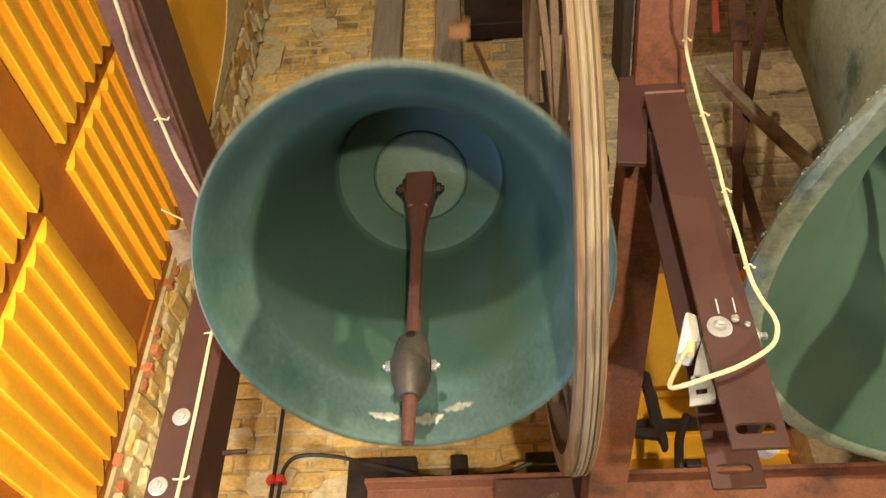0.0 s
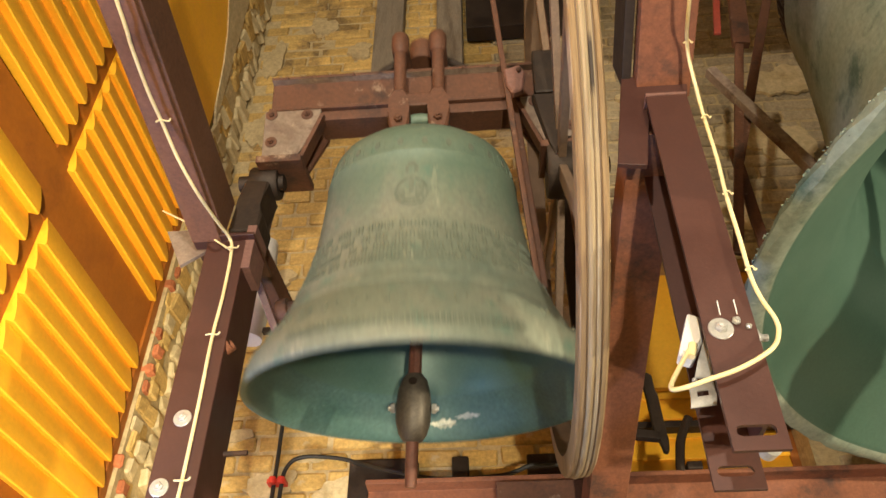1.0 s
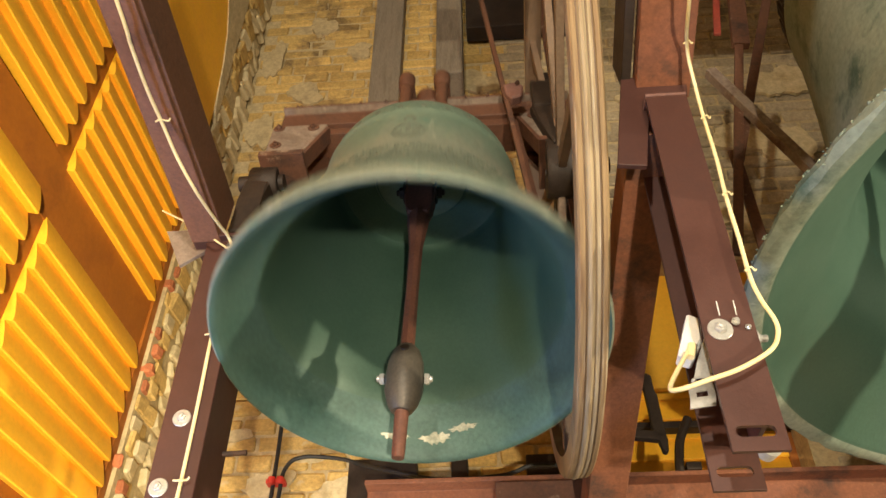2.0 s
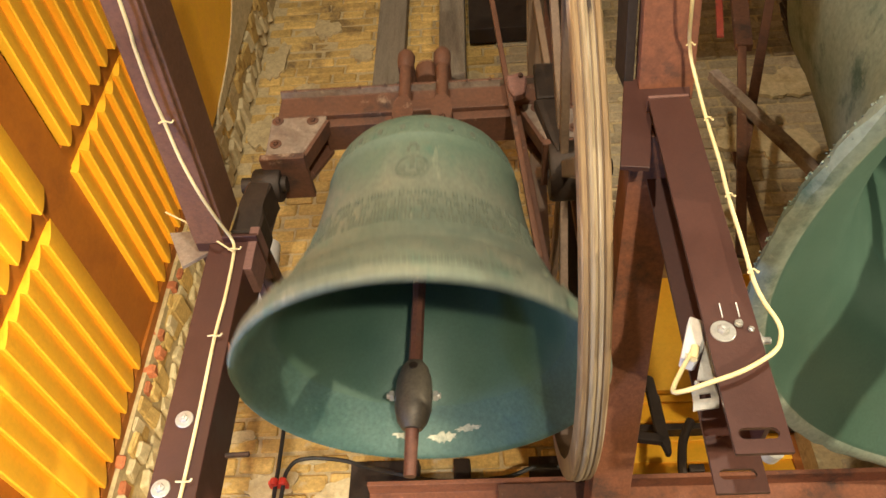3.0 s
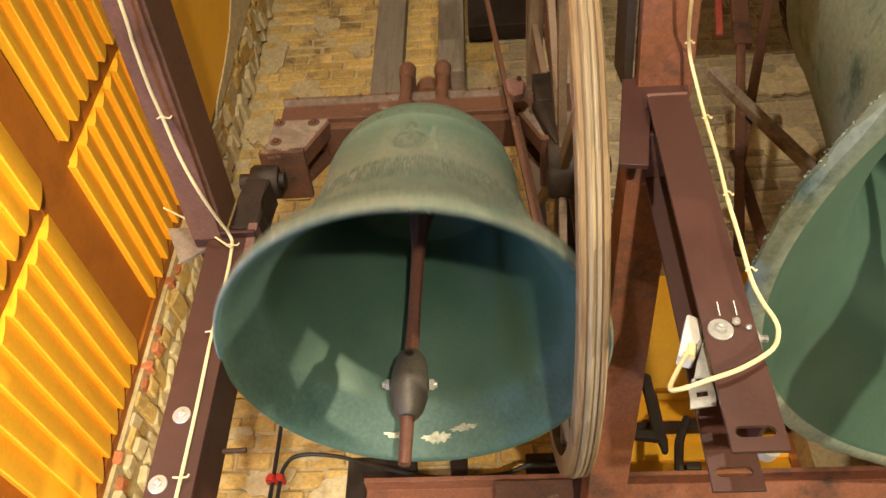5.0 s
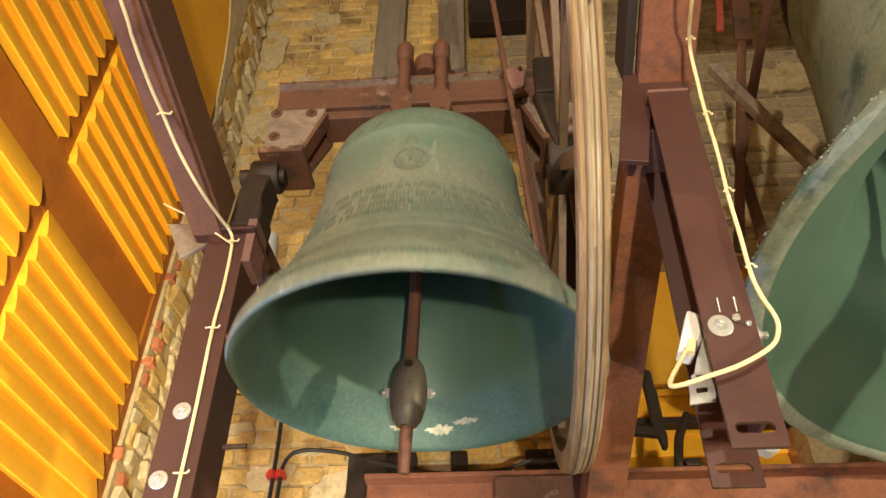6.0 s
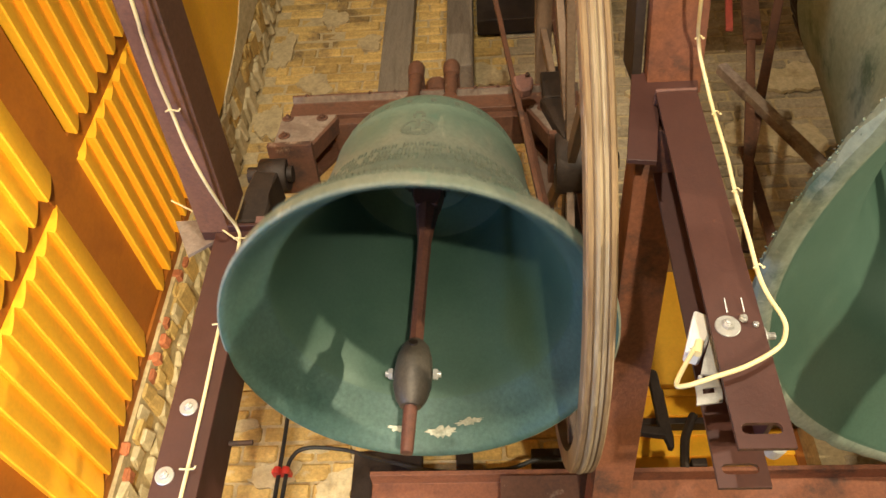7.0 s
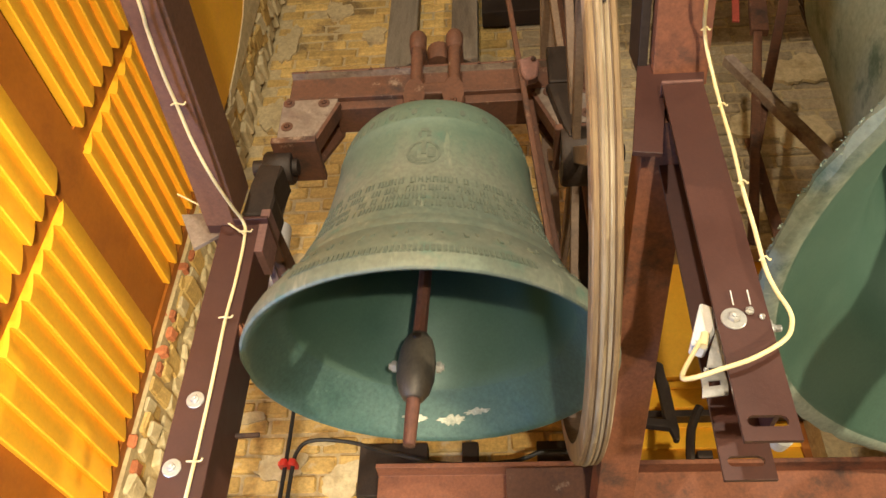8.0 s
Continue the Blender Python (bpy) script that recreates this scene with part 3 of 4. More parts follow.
part("beam", section((-0.42, 2.36, 2.345), (3.2, 2.36, 2.345), [(-0.07, -H), (0.07, -H), (0.07, -H + 0.014), (0.006, -H + 0.014), (0.006, H - 0.014), (0.07, H - 0.014), (0.07, H), (-0.07, H), (-0.07, H - 0.014), (-0.006, H - 0.014), (-0.006, -H + 0.014), (-0.07, -H + 0.014)], (0, 1, 0)), ORANGE_RUST, back_beam)
part("splice_plate", box(-0.02, 0.30, 2.275, 2.288, 2.24, 2.45, 0.003), RUST, back_beam)

# ---- the swinging bell ----
PIVOT = (-0.186, 1.597, 3.085)
RIM = -0.664
bell = thing("swinging_bell", PIVOT, "bronze church bell with green patina swinging on a rusty steel yoke", "bell")

OUTER = [(0.440, 0.0), (0.445, 0.003), (0.446, 0.010), (0.440, 0.045), (0.428, 0.072), (0.408, 0.102), (0.386, 0.135), (0.366, 0.168),
         (0.363, 0.171), (0.362, 0.177), (0.347, 0.205), (0.345, 0.208), (0.344, 0.214), (0.330, 0.245), (0.314, 0.285), (0.300, 0.33), (0.289, 0.38),
         (0.280, 0.43), (0.273, 0.48), (0.267, 0.53), (0.263, 0.57), (0.264, 0.573), (0.264, 0.579), (0.261, 0.582), (0.257, 0.61), (0.250, 0.64), (0.249, 0.642), (0.247, 0.648),
         (0.236, 0.668), (0.212, 0.690), (0.18, 0.708), (0.14, 0.724), (0.10, 0.737), (0.068, 0.746), (0.052, 0.754), (0.044, 0.772), (0.046, 0.80), (0.0, 0.80)]
INNER = [(0.440, 0.0), (0.434, 0.002), (0.427, 0.009), (0.413, 0.030), (0.398, 0.055), (0.380, 0.083), (0.362, 0.108), (0.353, 0.119), (0.337, 0.155), (0.319, 0.20),
         (0.304, 0.245), (0.287, 0.30), (0.272, 0.35), (0.258, 0.43), (0.247, 0.51), (0.241, 0.56), (0.240, 0.60), (0.237, 0.618), (0.229, 0.629), (0.214, 0.633), (0.134, 0.638), (0.130, 0.631), (0.124, 0.629), (0.0, 0.628)]


def bell_shell(scale, n, base):
    """Outside, lip and inside as one closed shell; its mouth at z = base."""
    bm = lathe([(r * scale, z * scale + base) for r, z in OUTER], n)
    bm = lathe([(r * scale, z * scale + base) for r, z in INNER], n, bm)
    bmesh.ops.remove_doubles(bm, verts=bm.verts[:], dist=0.0005)
    return bm


def profile_r(h):
    for (r0, z0), (r1, z1) in zip(OUTER, OUTER[1:]):
        if z0 <= h <= z1 and z1 > z0:
            return r0 + (r1 - r0) * (h - z0) / (z1 - z0)
    return 0.26


def bell_body(parent, scale, base, n=128):
    me_bm = bell_shell(scale, n, base)
    ob = part("bell_body", me_bm, [BRONZE, BRONZE_IN, BRONZE_LIP], parent, "patinated bronze bell", smooth=True)
    for p in ob.data.polygons:
        c = p.center
        r, h = math.hypot(c.x, c.y) / scale, (c.z - base) / scale
        inside = any(abs(r - (a[0] + b[0]) / 2) < 0.003 and abs(h - (a[1] + b[1]) / 2) < 0.003 for a, b in zip(INNER, INNER[1:]))
        if inside:
            p.material_index = 2 if h < 0.119 else 1
    return ob


shell = bell_body(bell, 1.0, RIM)

# raised lettering in short bars, and a relief, on the outside of the bell


def relief(name, marks, parent, mat=BRONZE_DIM, label=""):
    """marks: (angle, height, width, tall, proud) on the bell's outside."""
    bm = bmesh.new()
    for ang, h, w, tall, proud in marks:
        q = []
        for da, dh in ((-w / 2, -tall / 2), (w / 2, -tall / 2), (w / 2, tall / 2), (-w / 2, tall / 2)):
            r = profile_r(h + dh)
            a = ang + da / r
            q.append((a, r, h + dh))
        lo = [bm.verts.new(((r - 0.002) * math.cos(a), (r - 0.002) * math.sin(a), z + RIM)) for a, r, z in q]
        hi = [bm.verts.new(((r + proud) * math.cos(a), (r + proud) * math.sin(a), z + RIM)) for a, r, z in q]
        bm.faces.new(hi)
        for i in range(4):
            j = (i + 1) % 4
            bm.faces.new((lo[i], lo[j], hi[j], hi[i]))
    return tagged(part(name, bm, mat, parent, label), kind="stuff")


FRONT = -math.pi / 2
rnd = random.Random(4)
for row, (h, tall) in enumerate(((0.345, 0.020), (0.313, 0.021), (0.281, 0.021), (0.250, 0.021))):
    marks, a = [], -1.15
    while a < 1.15:
        n = rnd.randint(3, 9)
        for _ in range(n):
            kind = rnd.random()
            w = rnd.uniform(0.003, 0.0045)
            marks.append((FRONT + a, h, w, tall, 0.0022))
            r = profile_r(h)
            if kind < 0.75:
                marks.append((FRONT + a + 0.009 / r, h, w, tall, 0.0022))
            if kind < 0.45:
                marks.append((FRONT + a + 0.0045 / r, h + rnd.choice((-1, 0, 1)) * tall * 0.42, 0.009, 0.0035, 0.0022))
            a += rnd.uniform(0.016, 0.019) / r
        a += 0.012 / profile_r(h)
    relief("inscription_line", marks, bell, BRONZE_DIM)
marks = []
for i in range(46):
    for da in (-0.006, 0.004):
        marks.append((FRONT - 0.62 + 0.027 * i + da, 0.052, 0.004, 0.020, 0.003))
relief("rim_inscription", marks, bell, BRONZE_DIM)
marks, dots = [], []
for i in range(26):
    a = 2 * math.pi * i / 26
    marks += [(a, 0.626, 0.036, 0.004, 0.0012), (a - 0.070, 0.606, 0.005, 0.040, 0.0012), (a + 0.070, 0.606, 0.005, 0.040, 0.0012)]
    dots += [(a, 0.606, 0.015, 0.012, 0.0016), (a, 0.606, 0.009, 0.022, 0.0016)]
relief("shoulder_frieze", marks, bell, BRONZE)
relief("shoulder_rosettes", dots, bell, BRONZE_DIM)
marks = []
for i in range(34):
    a = 2 * math.pi * i / 34
    marks += [(a, 0.115, 0.010, 0.018, 0.004), (a + 0.06, 0.125, 0.006, 0.010, 0.003)]
relief("lower_frieze", marks, bell, BRONZE)
marks = []
for i in range(72):
    a = 2 * math.pi * i / 72
    for k in (0.97, 1.03):
        marks.append((FRONT + 0.140 * k * math.cos(a), 0.445 + 0.040 * k * math.sin(a), 0.0042, 0.0042, 0.0012))
relief("medal_ring", marks, bell, BRONZE_DIM)
marks = []
for dx, dz, w, t in ((0, 0.02, 0.012, 0.05), (0.02, 0.0, 0.02, 0.035), (-0.025, -0.01, 0.018, 0.03), (0.0, -0.025, 0.04, 0.012), (0, 0.085, 0.02, 0.012), (0.012, 0.07, 0.01, 0.02), (-0.012, 0.068, 0.008, 0.02)):
    marks.append((FRONT + dx / 0.28, 0.445 + dz, w, t, 0.0016))
relief("emblem", marks, bell, BRONZE_DIM)
# struck patch inside the mouth
for dx, h, w, t in ((-0.080, 0.050, 0.075, 0.020), (0.020, 0.046, 0.085, 0.026), (0.095, 0.062, 0.075, 0.016)):
    bm, ring = bmesh.new(), []
    for i in range(30):
        a = 2 * math.pi * i / 30
        u, v = dx + w * 0.5 * math.cos(a) * rnd.uniform(0.6, 1.15), h + t * 0.5 * math.sin(a) * rnd.uniform(0.45, 1.2)
        r = 0.413 - (v - 0.030) * 0.63 - 0.003
        ring.append(bm.verts.new((r * math.sin(u / r), r * math.cos(u / r), v + RIM)))
    bm.faces.new(ring)
    part("struck_patch", bm, WORN, bell, "bright patch worn by the clapper")

# yoke: a channel beam, dropped end plates, straps over the crown
yoke = part("yoke_beam", section((-0.447, 0.06, 0.270), (0.447, 0.06, 0.270), [(0.062, 0.0), (0.062, 0.125), (0.053, 0.125), (0.050, 0.100), (-0.050, 0.100), (-0.053, 0.125), (-0.062, 0.125), (-0.062, 0.0)], (0, 0, 1)), [RUST, DUSTY], bell, "rusty red channel beam")
for p in yoke.data.polygons:
    p.material_index = 1 if abs(p.normal.y) < 0.5 and p.center.z > 0.30 else 0
part("yoke_underplate", box(-0.30, 0.40, -0.05, 0.05, 0.175, 0.2075, 0.003), RUST, bell)
for s in (-1, 1):
    m = pose(0, -0.068, 0) @ Matrix.Diagonal((s, 1, 1, 1))
    end = part("end_plate", prism([(0.29, 0.204), (0.455, 0.204), (0.455, 0.04), (0.36, 0.04), (0.345, 0.055), (0.29, 0.175)], 0.016, 0.002, None, m), DUSTY, bell, "dusty flaking steel end plate")
    part("end_stiffener", bar((s * 0.285, -0.045, 0.185), (s * 0.345, -0.045, 0.03), 0.05, 0.012, 0.002, (0, 1, 0)), RUST, bell)
    part("end_foot", box(min(s * 0.335, s * 0.465), max(s * 0.335, s * 0.465), -0.085, 0.085, 0.018, 0.040, 0.003), RUST, bell)
    part("rear_plate", prism([(0.29, 0.204), (0.455, 0.204), (0.455, 0.04), (0.36, 0.04), (0.29, 0.175)], 0.016, 0.002, None, pose(0, 0.052, 0) @ Matrix.Diagonal((s, 1, 1, 1))), RUST, bell)
    part("gudgeon", tube([(s * 0.40, 0, 0), (s * 0.53, 0, 0)], 0.024, 20, 0), IRON, bell, smooth=True)
    for x, z in ((0.435, 0.19), (0.33, 0.185), (0.43, 0.095)):
        bolt("bolt", (s * x, -0.0682, z), (0, -1, 0), 0.014, bell, RUST)
for x in (-0.40, -0.20, -0.12, 0.13, 0.20, 0.42):
    bolt("bolt", (x, -0.0655, 0.332 - 0.012), (0, -0.6, 1), 0.009, bell, RUST, False)
for s in (-1, 1):
    strap = part("crown_strap", tube([(s * 0.056, -0.085, 0.16), (s * 0.056, -0.085, 0.40)], 0.0185, 16, 0), RUST, bell, "thick rusty crown bolt", smooth=True)
    m = pose(s * 0.056, -0.085, 0)
    part("strap_head", lathe([(0, 0.370), (0.020, 0.372), (0.024, 0.385), (0.027, 0.400), (0.027, 0.430), (0.022, 0.442), (0, 0.446)], 16, None, m), RUST, bell, smooth=True)
    part("strap_foot", prism([(-0.029, 0.10), (-0.018, 0.072), (0.018, 0.072), (0.029, 0.10), (0.031, 0.150), (0.027, 0.190), (0.019, 0.225), (-0.019, 0.225), (-0.027, 0.190), (-0.031, 0.150)], 0.05, 0.008, None, pose(s * 0.056, -0.115, 0)), RUST, bell)
    bolt("strap_nut", (s * 0.056, -0.115, 0.115), (0, -1, 0), 0.02, bell, RUST, False)
    part("rear_strap", tube([(s * 0.056, 0.085, 0.12), (s * 0.056, 0.085, 0.40)], 0.018, 12, 0), RUST, bell, smooth=True)
    part("saddle", bar((s * 0.056, -0.09, 0.392), (s * 0.056, 0.09, 0.392), 0.05, 0.02, 0.004), RUST, bell)
part("crown_block", box(-0.075, 0.075, -0.095, 0.075, 0.175, 0.222, 0.006), RUST, bell)
part("crown_loop", tube([(-0.062, -0.05, 0.075), (-0.065, -0.055, 0.13), (0.0, -0.06, 0.15), (0.065, -0.055, 0.13), (0.062, -0.05, 0.075)], 0.018, 12), BRONZE, bell, smooth=True)
part("top_bow", tube([(-0.17, 0.02, 0.335), (-0.12, 0.02, 0.40), (0.0, 0.02, 0.455), (0.12, 0.02, 0.40), (0.19, 0.02, 0.35)], 0.012, 10), IRON, bell, smooth=True)
part("top_bow_boss", lathe([(0, 0.42), (0.04, 0.42), (0.045, 0.44), (0.04, 0.49), (0.02, 0.51), (0, 0.51)], 20, None, pose(0, 0.02, 0)), RUST, bell, smooth=True)
roller = part("rope_guide", prism([(-0.050, 0.012), (-0.040, 0.0), (0.040, 0.0), (0.050, 0.012), (0.052, 0.12), (0.050, 0.225), (0.040, 0.235), (-0.040, 0.235), (-0.050, 0.225), (-0.052, 0.12)], 0.06, 0.006, None, pose(0.206, -0.19, 0.335)), GUIDE, bell, "tan wooden rope guide with a slot")
part("slot", box(0.190, 0.216, -0.1935, -0.186, 0.455, 0.545, 0.002), IRON, roller)
part("slot_roller", lathe([(0, -0.008), (0.036, -0.008), (0.036, 0.008), (0, 0.008)], 20, None, pose(0.205, -0.162, 0.50, 0, 90, 0)), GUIDE, roller, smooth=True)
part("yoke_clamp", box(0.33, 0.405, -0.10, -0.066, 0.19, 0.345, 0.008), IRON, bell)
part("yoke_wedge", prism([(0.32, 0.19), (0.42, 0.19), (0.41, 0.06), (0.375, -0.02), (0.36, 0.02)], 0.05, 0.006, None, pose(0, -0.10, 0)), IRON, bell)
part("rod_lug", prism([(0.245, 0.245), (0.29, 0.26), (0.305, 0.23), (0.295, 0.17), (0.265, 0.16), (0.25, 0.19)], 0.03, 0.005, None, pose(0, -0.145, 0)), PINKISH, bell)
bolt("rod_bolt", (0.287, -0.146, 0.235), (0, -1, 0), 0.012, bell, RUST, False)
part("pull_rod", bar((0.162, -0.112, 1.40), (0.300, -0.12, -0.44), 0.016, 0.02, 0.004), RUST, bell, "thin rusty pull rod")
part("pull_rod_twin", bar((0.27, -0.05, 0.22), (0.315, -0.06, -0.40), 0.022, 0.016, 0.004), RUST, bell)

# the ringing wheel
WX, WR = 0.372, 0.845
RIMLINE = [(WR - 0.055, -0.029), (WR - 0.006, -0.029), (WR - 0.001, -0.025), (WR, -0.016), (WR - 0.005, -0.0145), (WR - 0.004, -0.012), (WR + 0.001, -0.009), (WR + 0.003, -0.004),
           (WR + 0.001, 0.001), (WR - 0.003, 0.0025), (WR - 0.003, 0.004), (WR, 0.006), (WR, 0.012), (WR - 0.006, 0.0135), (WR - 0.005, 0.0155), (WR - 0.001, 0.017), (WR - 0.001, 0.025), (WR - 0.006, 0.029), (WR - 0.055, 0.029)]
wheel = part("bell_wheel", lathe(RIMLINE, 120, None, pose(0, 0, 0, 0, 90, 0), True), [HOOP, HOOP_EDGE, HOOP_DARK], bell, "weathered wooden wheel rim with rope grooves", smooth=True)
for p in wheel.data.polygons:
    off, rad = abs(p.center.x), math.hypot(p.center.y, p.center.z)
    p.material_index = 2 if rad < WR - 0.003 and off < 0.015 else (1 if off > 0.0145 else 0)
for a in (68, 200, 320):
    part("rim_joint", box(-0.003, 0.003, WR - 0.01, WR + 0.003, -0.05, 0.05, 0.001, None, pose(0.006, 0, 0, a)), IRON, wheel)
wheel.matrix_basis = pose(WX, 0, 0)
for a in (0, 42, 138, 180, 222, 318, 90):
    ca, sa = math.cos(radians(a)), math.sin(radians(a))
    part("spoke", bar((0.02, ca * 0.07, sa * 0.07), (0.0, ca * (WR - 0.052), sa * (WR - 0.052)), 0.022, 0.045, 0.003), HOOP_DARK, wheel)
part("hub", lathe([(0.025, -0.05), (0.085, -0.05), (0.09, -0.04), (0.09, 0.05), (0.025, 0.05)], 32, None, pose(0.03, 0, 0, 0, 90, 0), True), IRON, wheel, smooth=True)

# the clapper, hung inside on its own joint
LB = 0.655
clapper = part("clapper", prism([(-0.040, 0.02), (0.040, 0.02), (0.042, -0.10), (0.036, -0.125), (0.029, -0.155), (-0.029, -0.155), (-0.036, -0.125), (-0.042, -0.10)], 0.052, 0.006, None, pose(0, -0.026, 0)), CLAP, bell, "rusty iron clapper with a rounded ball")
part("shank", lathe([(0.031, -0.145), (0.030, -0.175), (0.024, -0.215), (0.0185, -0.26), (0.0165, -0.40), (0.0175, -LB + 0.09), (0.022, -LB + 0.07)], 8), CLAP, clapper, smooth=True)
part("ball", lathe([(0, -LB + 0.090), (0.020, -LB + 0.088), (0.033, -LB + 0.072), (0.042, -LB + 0.042), (0.0455, -LB + 0.005), (0.0445, -LB - 0.035), (0.036, -LB - 0.066), (0.024, -LB - 0.084), (0, -LB - 0.088)], 36), BALL, clapper, smooth=True)
part("flight", lathe([(0.019, -LB - 0.06), (0.0165, -LB - 0.09), (0.015, -LB - 0.18), (0.014, -LB - 0.195), (0, -LB - 0.198)], 12), CLAP, clapper, smooth=True)
part("notch", lathe([(0, 0), (0.011, 0), (0.011, 0.004), (0, 0.004)], 12, None, pose(0.0, -0.037, -LB + 0.062, 62, 0, 0)), IRON, clapper)
for s in (-1, 1):
    bolt("ball_bolt", (s * 0.043, 0, -LB), (s, 0, 0), 0.022, clapper, washer=False)
    bolt("joint_bolt", (s * 0.041, 0, -0.062), (s, 0, 0), 0.026, clapper, IRON)
part("hanger", prism([(-0.022, 0.0), (0.022, 0.0), (0.035, 0.05), (-0.035, 0.05)], 0.04, 0.005, None, pose(0, -0.02, -0.035)), IRON, bell)

# ---- the great bell at rest ----
great = thing("great_bell", (1.48, 1.245, 2.40), "large bronze bell with grey green patina hanging still", "bell")
GREAT_OUT = [(0.966, 0.0), (0.980, 0.003), (0.987, 0.014), (0.982, 0.03), (0.955, 0.060), (0.900, 0.10), (0.820, 0.16), (0.750, 0.24), (0.700, 0.34), (0.665, 0.46), (0.645, 0.60), (0.632, 0.74), (0.624, 0.84), (0.617, 0.95),
             (0.612, 1.05), (0.618, 1.06), (0.618, 1.08), (0.610, 1.09), (0.604, 1.16), (0.598, 1.20), (0.600, 1.215), (0.586, 1.24), (0.552, 1.35), (0.49, 1.43), (0.38, 1.50), (0.2, 1.55), (0.1, 1.58), (0.1, 1.78), (0.0, 1.78)]
GREAT_IN = [(0.966, 0.0), (0.952, 0.002), (0.940, 0.008), (0.930, 0.020), (0.905, 0.052), (0.855, 0.095), (0.775, 0.15), (0.71, 0.23), (0.655, 0.34), (0.615, 0.47), (0.585, 0.61), (0.565, 0.75), (0.55, 0.95), (0.54, 1.1), (0.52, 1.25), (0.46, 1.37), (0.3, 1.42), (0.0, 1.43)]
bm = lathe(GREAT_OUT, 180)
bm = lathe(GREAT_IN, 180, bm)
bmesh.ops.remove_doubles(bm, verts=bm.verts[:], dist=0.0005)
body2 = part("bell_body", bm, [BRONZE_GREAT, BRONZE_IN], great, "patinated bronze bell with a chipped lip", smooth=True)
for p in body2.data.polygons:
    c = p.center
    r, h = math.hypot(c.x, c.y), c.z
    p.material_index = int(h > 0.010 and any(abs(r - (a[0] + b[0]) / 2) < 0.004 and abs(h - (a[1] + b[1]) / 2) < 0.004 for a, b in zip(GREAT_IN, GREAT_IN[1:])))
chip = random.Random(9)
for v in body2.data.vertices:
    if 0.002 < v.co.z < 0.04 and math.hypot(v.co.x, v.co.y) > 0.97:
        f = 1 + chip.choice((0, 0, -0.004, -0.010, 0.003)) * chip.random()
        v.co.x, v.co.y, v.co.z = v.co.x * f, v.co.y * f, v.co.z + chip.uniform(-0.004, 0.004)
bm = bmesh.new()
for i in range(56):
    a = 2 * math.pi * i / 56
    for da, h, w, tall in ((-0.03, 1.135, 0.012, 0.07), (0.02, 1.135, 0.012, 0.07), (-0.005, 1.165, 0.05, 0.012)):
        box(0.604, 0.618, -w / 2, w / 2, h - tall / 2, h + tall / 2, 0.002, bm, pose(0, 0, 0, 0, 0, math.degrees(a + da)))
tagged(part("shoulder_lettering", bm, IRON, great, "dark raised lettering band"), kind="stuff")
bm = bmesh.new()
for i in range(700):
    a, h, k = math.pi * chip.uniform(0.75, 1.75), chip.uniform(0.012, 0.034), chip.uniform(0.0012, 0.0042)
    lathe([(0, -k * 0.5), (k, -k * 0.2), (k * 0.7, k * 0.35), (0, k * 0.5)], 5, bm, pose(0.982 * math.cos(a), 0.982 * math.sin(a), h, chip.uniform(0, 90), 0, chip.uniform(0, 360)))
tagged(part("lip_crust", bm, BRONZE_GREAT, great, "crumbling crust along the lip"), kind="stuff")
part("clapper_shank", lathe([(0.03, 1.46), (0.05, 1.2), (0.032, 0.9), (0.030, 0.15), (0, 0.15)], 20), CLAP, great, smooth=True)
part("clapper_ball", lathe([(0, 0.16), (0.045, 0.15), (0.085, 0.06), (0.115, -0.06), (0.11, -0.15), (0.08, -0.22), (0.05, -0.26), (0.04, -0.46), (0, -0.46)], 32), BALL, great, smooth=True)
part("crown_stem", lathe([(0.099, 1.70), (0.099, 2.4), (0, 2.4)], 24), BRONZE, great, smooth=True)
part("yoke_timber", box(-1.2, 2.725, -0.14, 0.14, 2.0, 2.4, 0.02), TIMBER, great)

# ---- cables and fittings ----
cream = thing("cream_cable", (0, 0, 0), "thin cream cable tied along the beam and post", "cable")
part("run", tube([(-0.730, 0.300, 3.000), (-0.708, 0.831, 2.849), (-0.713, 0.926, 2.835), (-0.714, 1.031, 2.820), (-0.711, 1.117, 2.812), (-0.701, 1.203, 2.789), (-0.680, 1.289, 2.763), (-0.671, 1.404, 2.775), (-0.663, 1.480, 2.784), (-0.654, 1.492, 2.747), (-0.651, 1.492, 2.615), (-0.655, 1.492, 2.491), (-0.652, 1.492, 2.299), (-0.652, 1.492, 2.134), (-0.656, 1.492, 1.900)], 0.0041, 10), CABLE, cream, smooth=True)
part("loose_end", tube([(-0.653, 1.485, 2.745), (-0.774, 1.5, 2.846), (-0.871, 1.5, 2.907)], 0.0025, 8), CABLE, cream)
for p in ((-0.711, 1.115, 2.810), (-0.654, 1.488, 2.75), (-0.655, 1.488, 2.491), (-0.652, 1.488, 2.14)):
    x, y, z = p
    part("tie", tube([(x - 0.014, y - 0.002, z + 0.004), (x, y - 0.010, z), (x + 0.014, y - 0.002, z + 0.004), (x + 0.020, y - 0.006, z + 0.008)], 0.0022, 6), CABLE, cream)
supply = thing("switch_cable", (0, 0, 0), "cream cable looping from the beam to the limit switch", "cable")
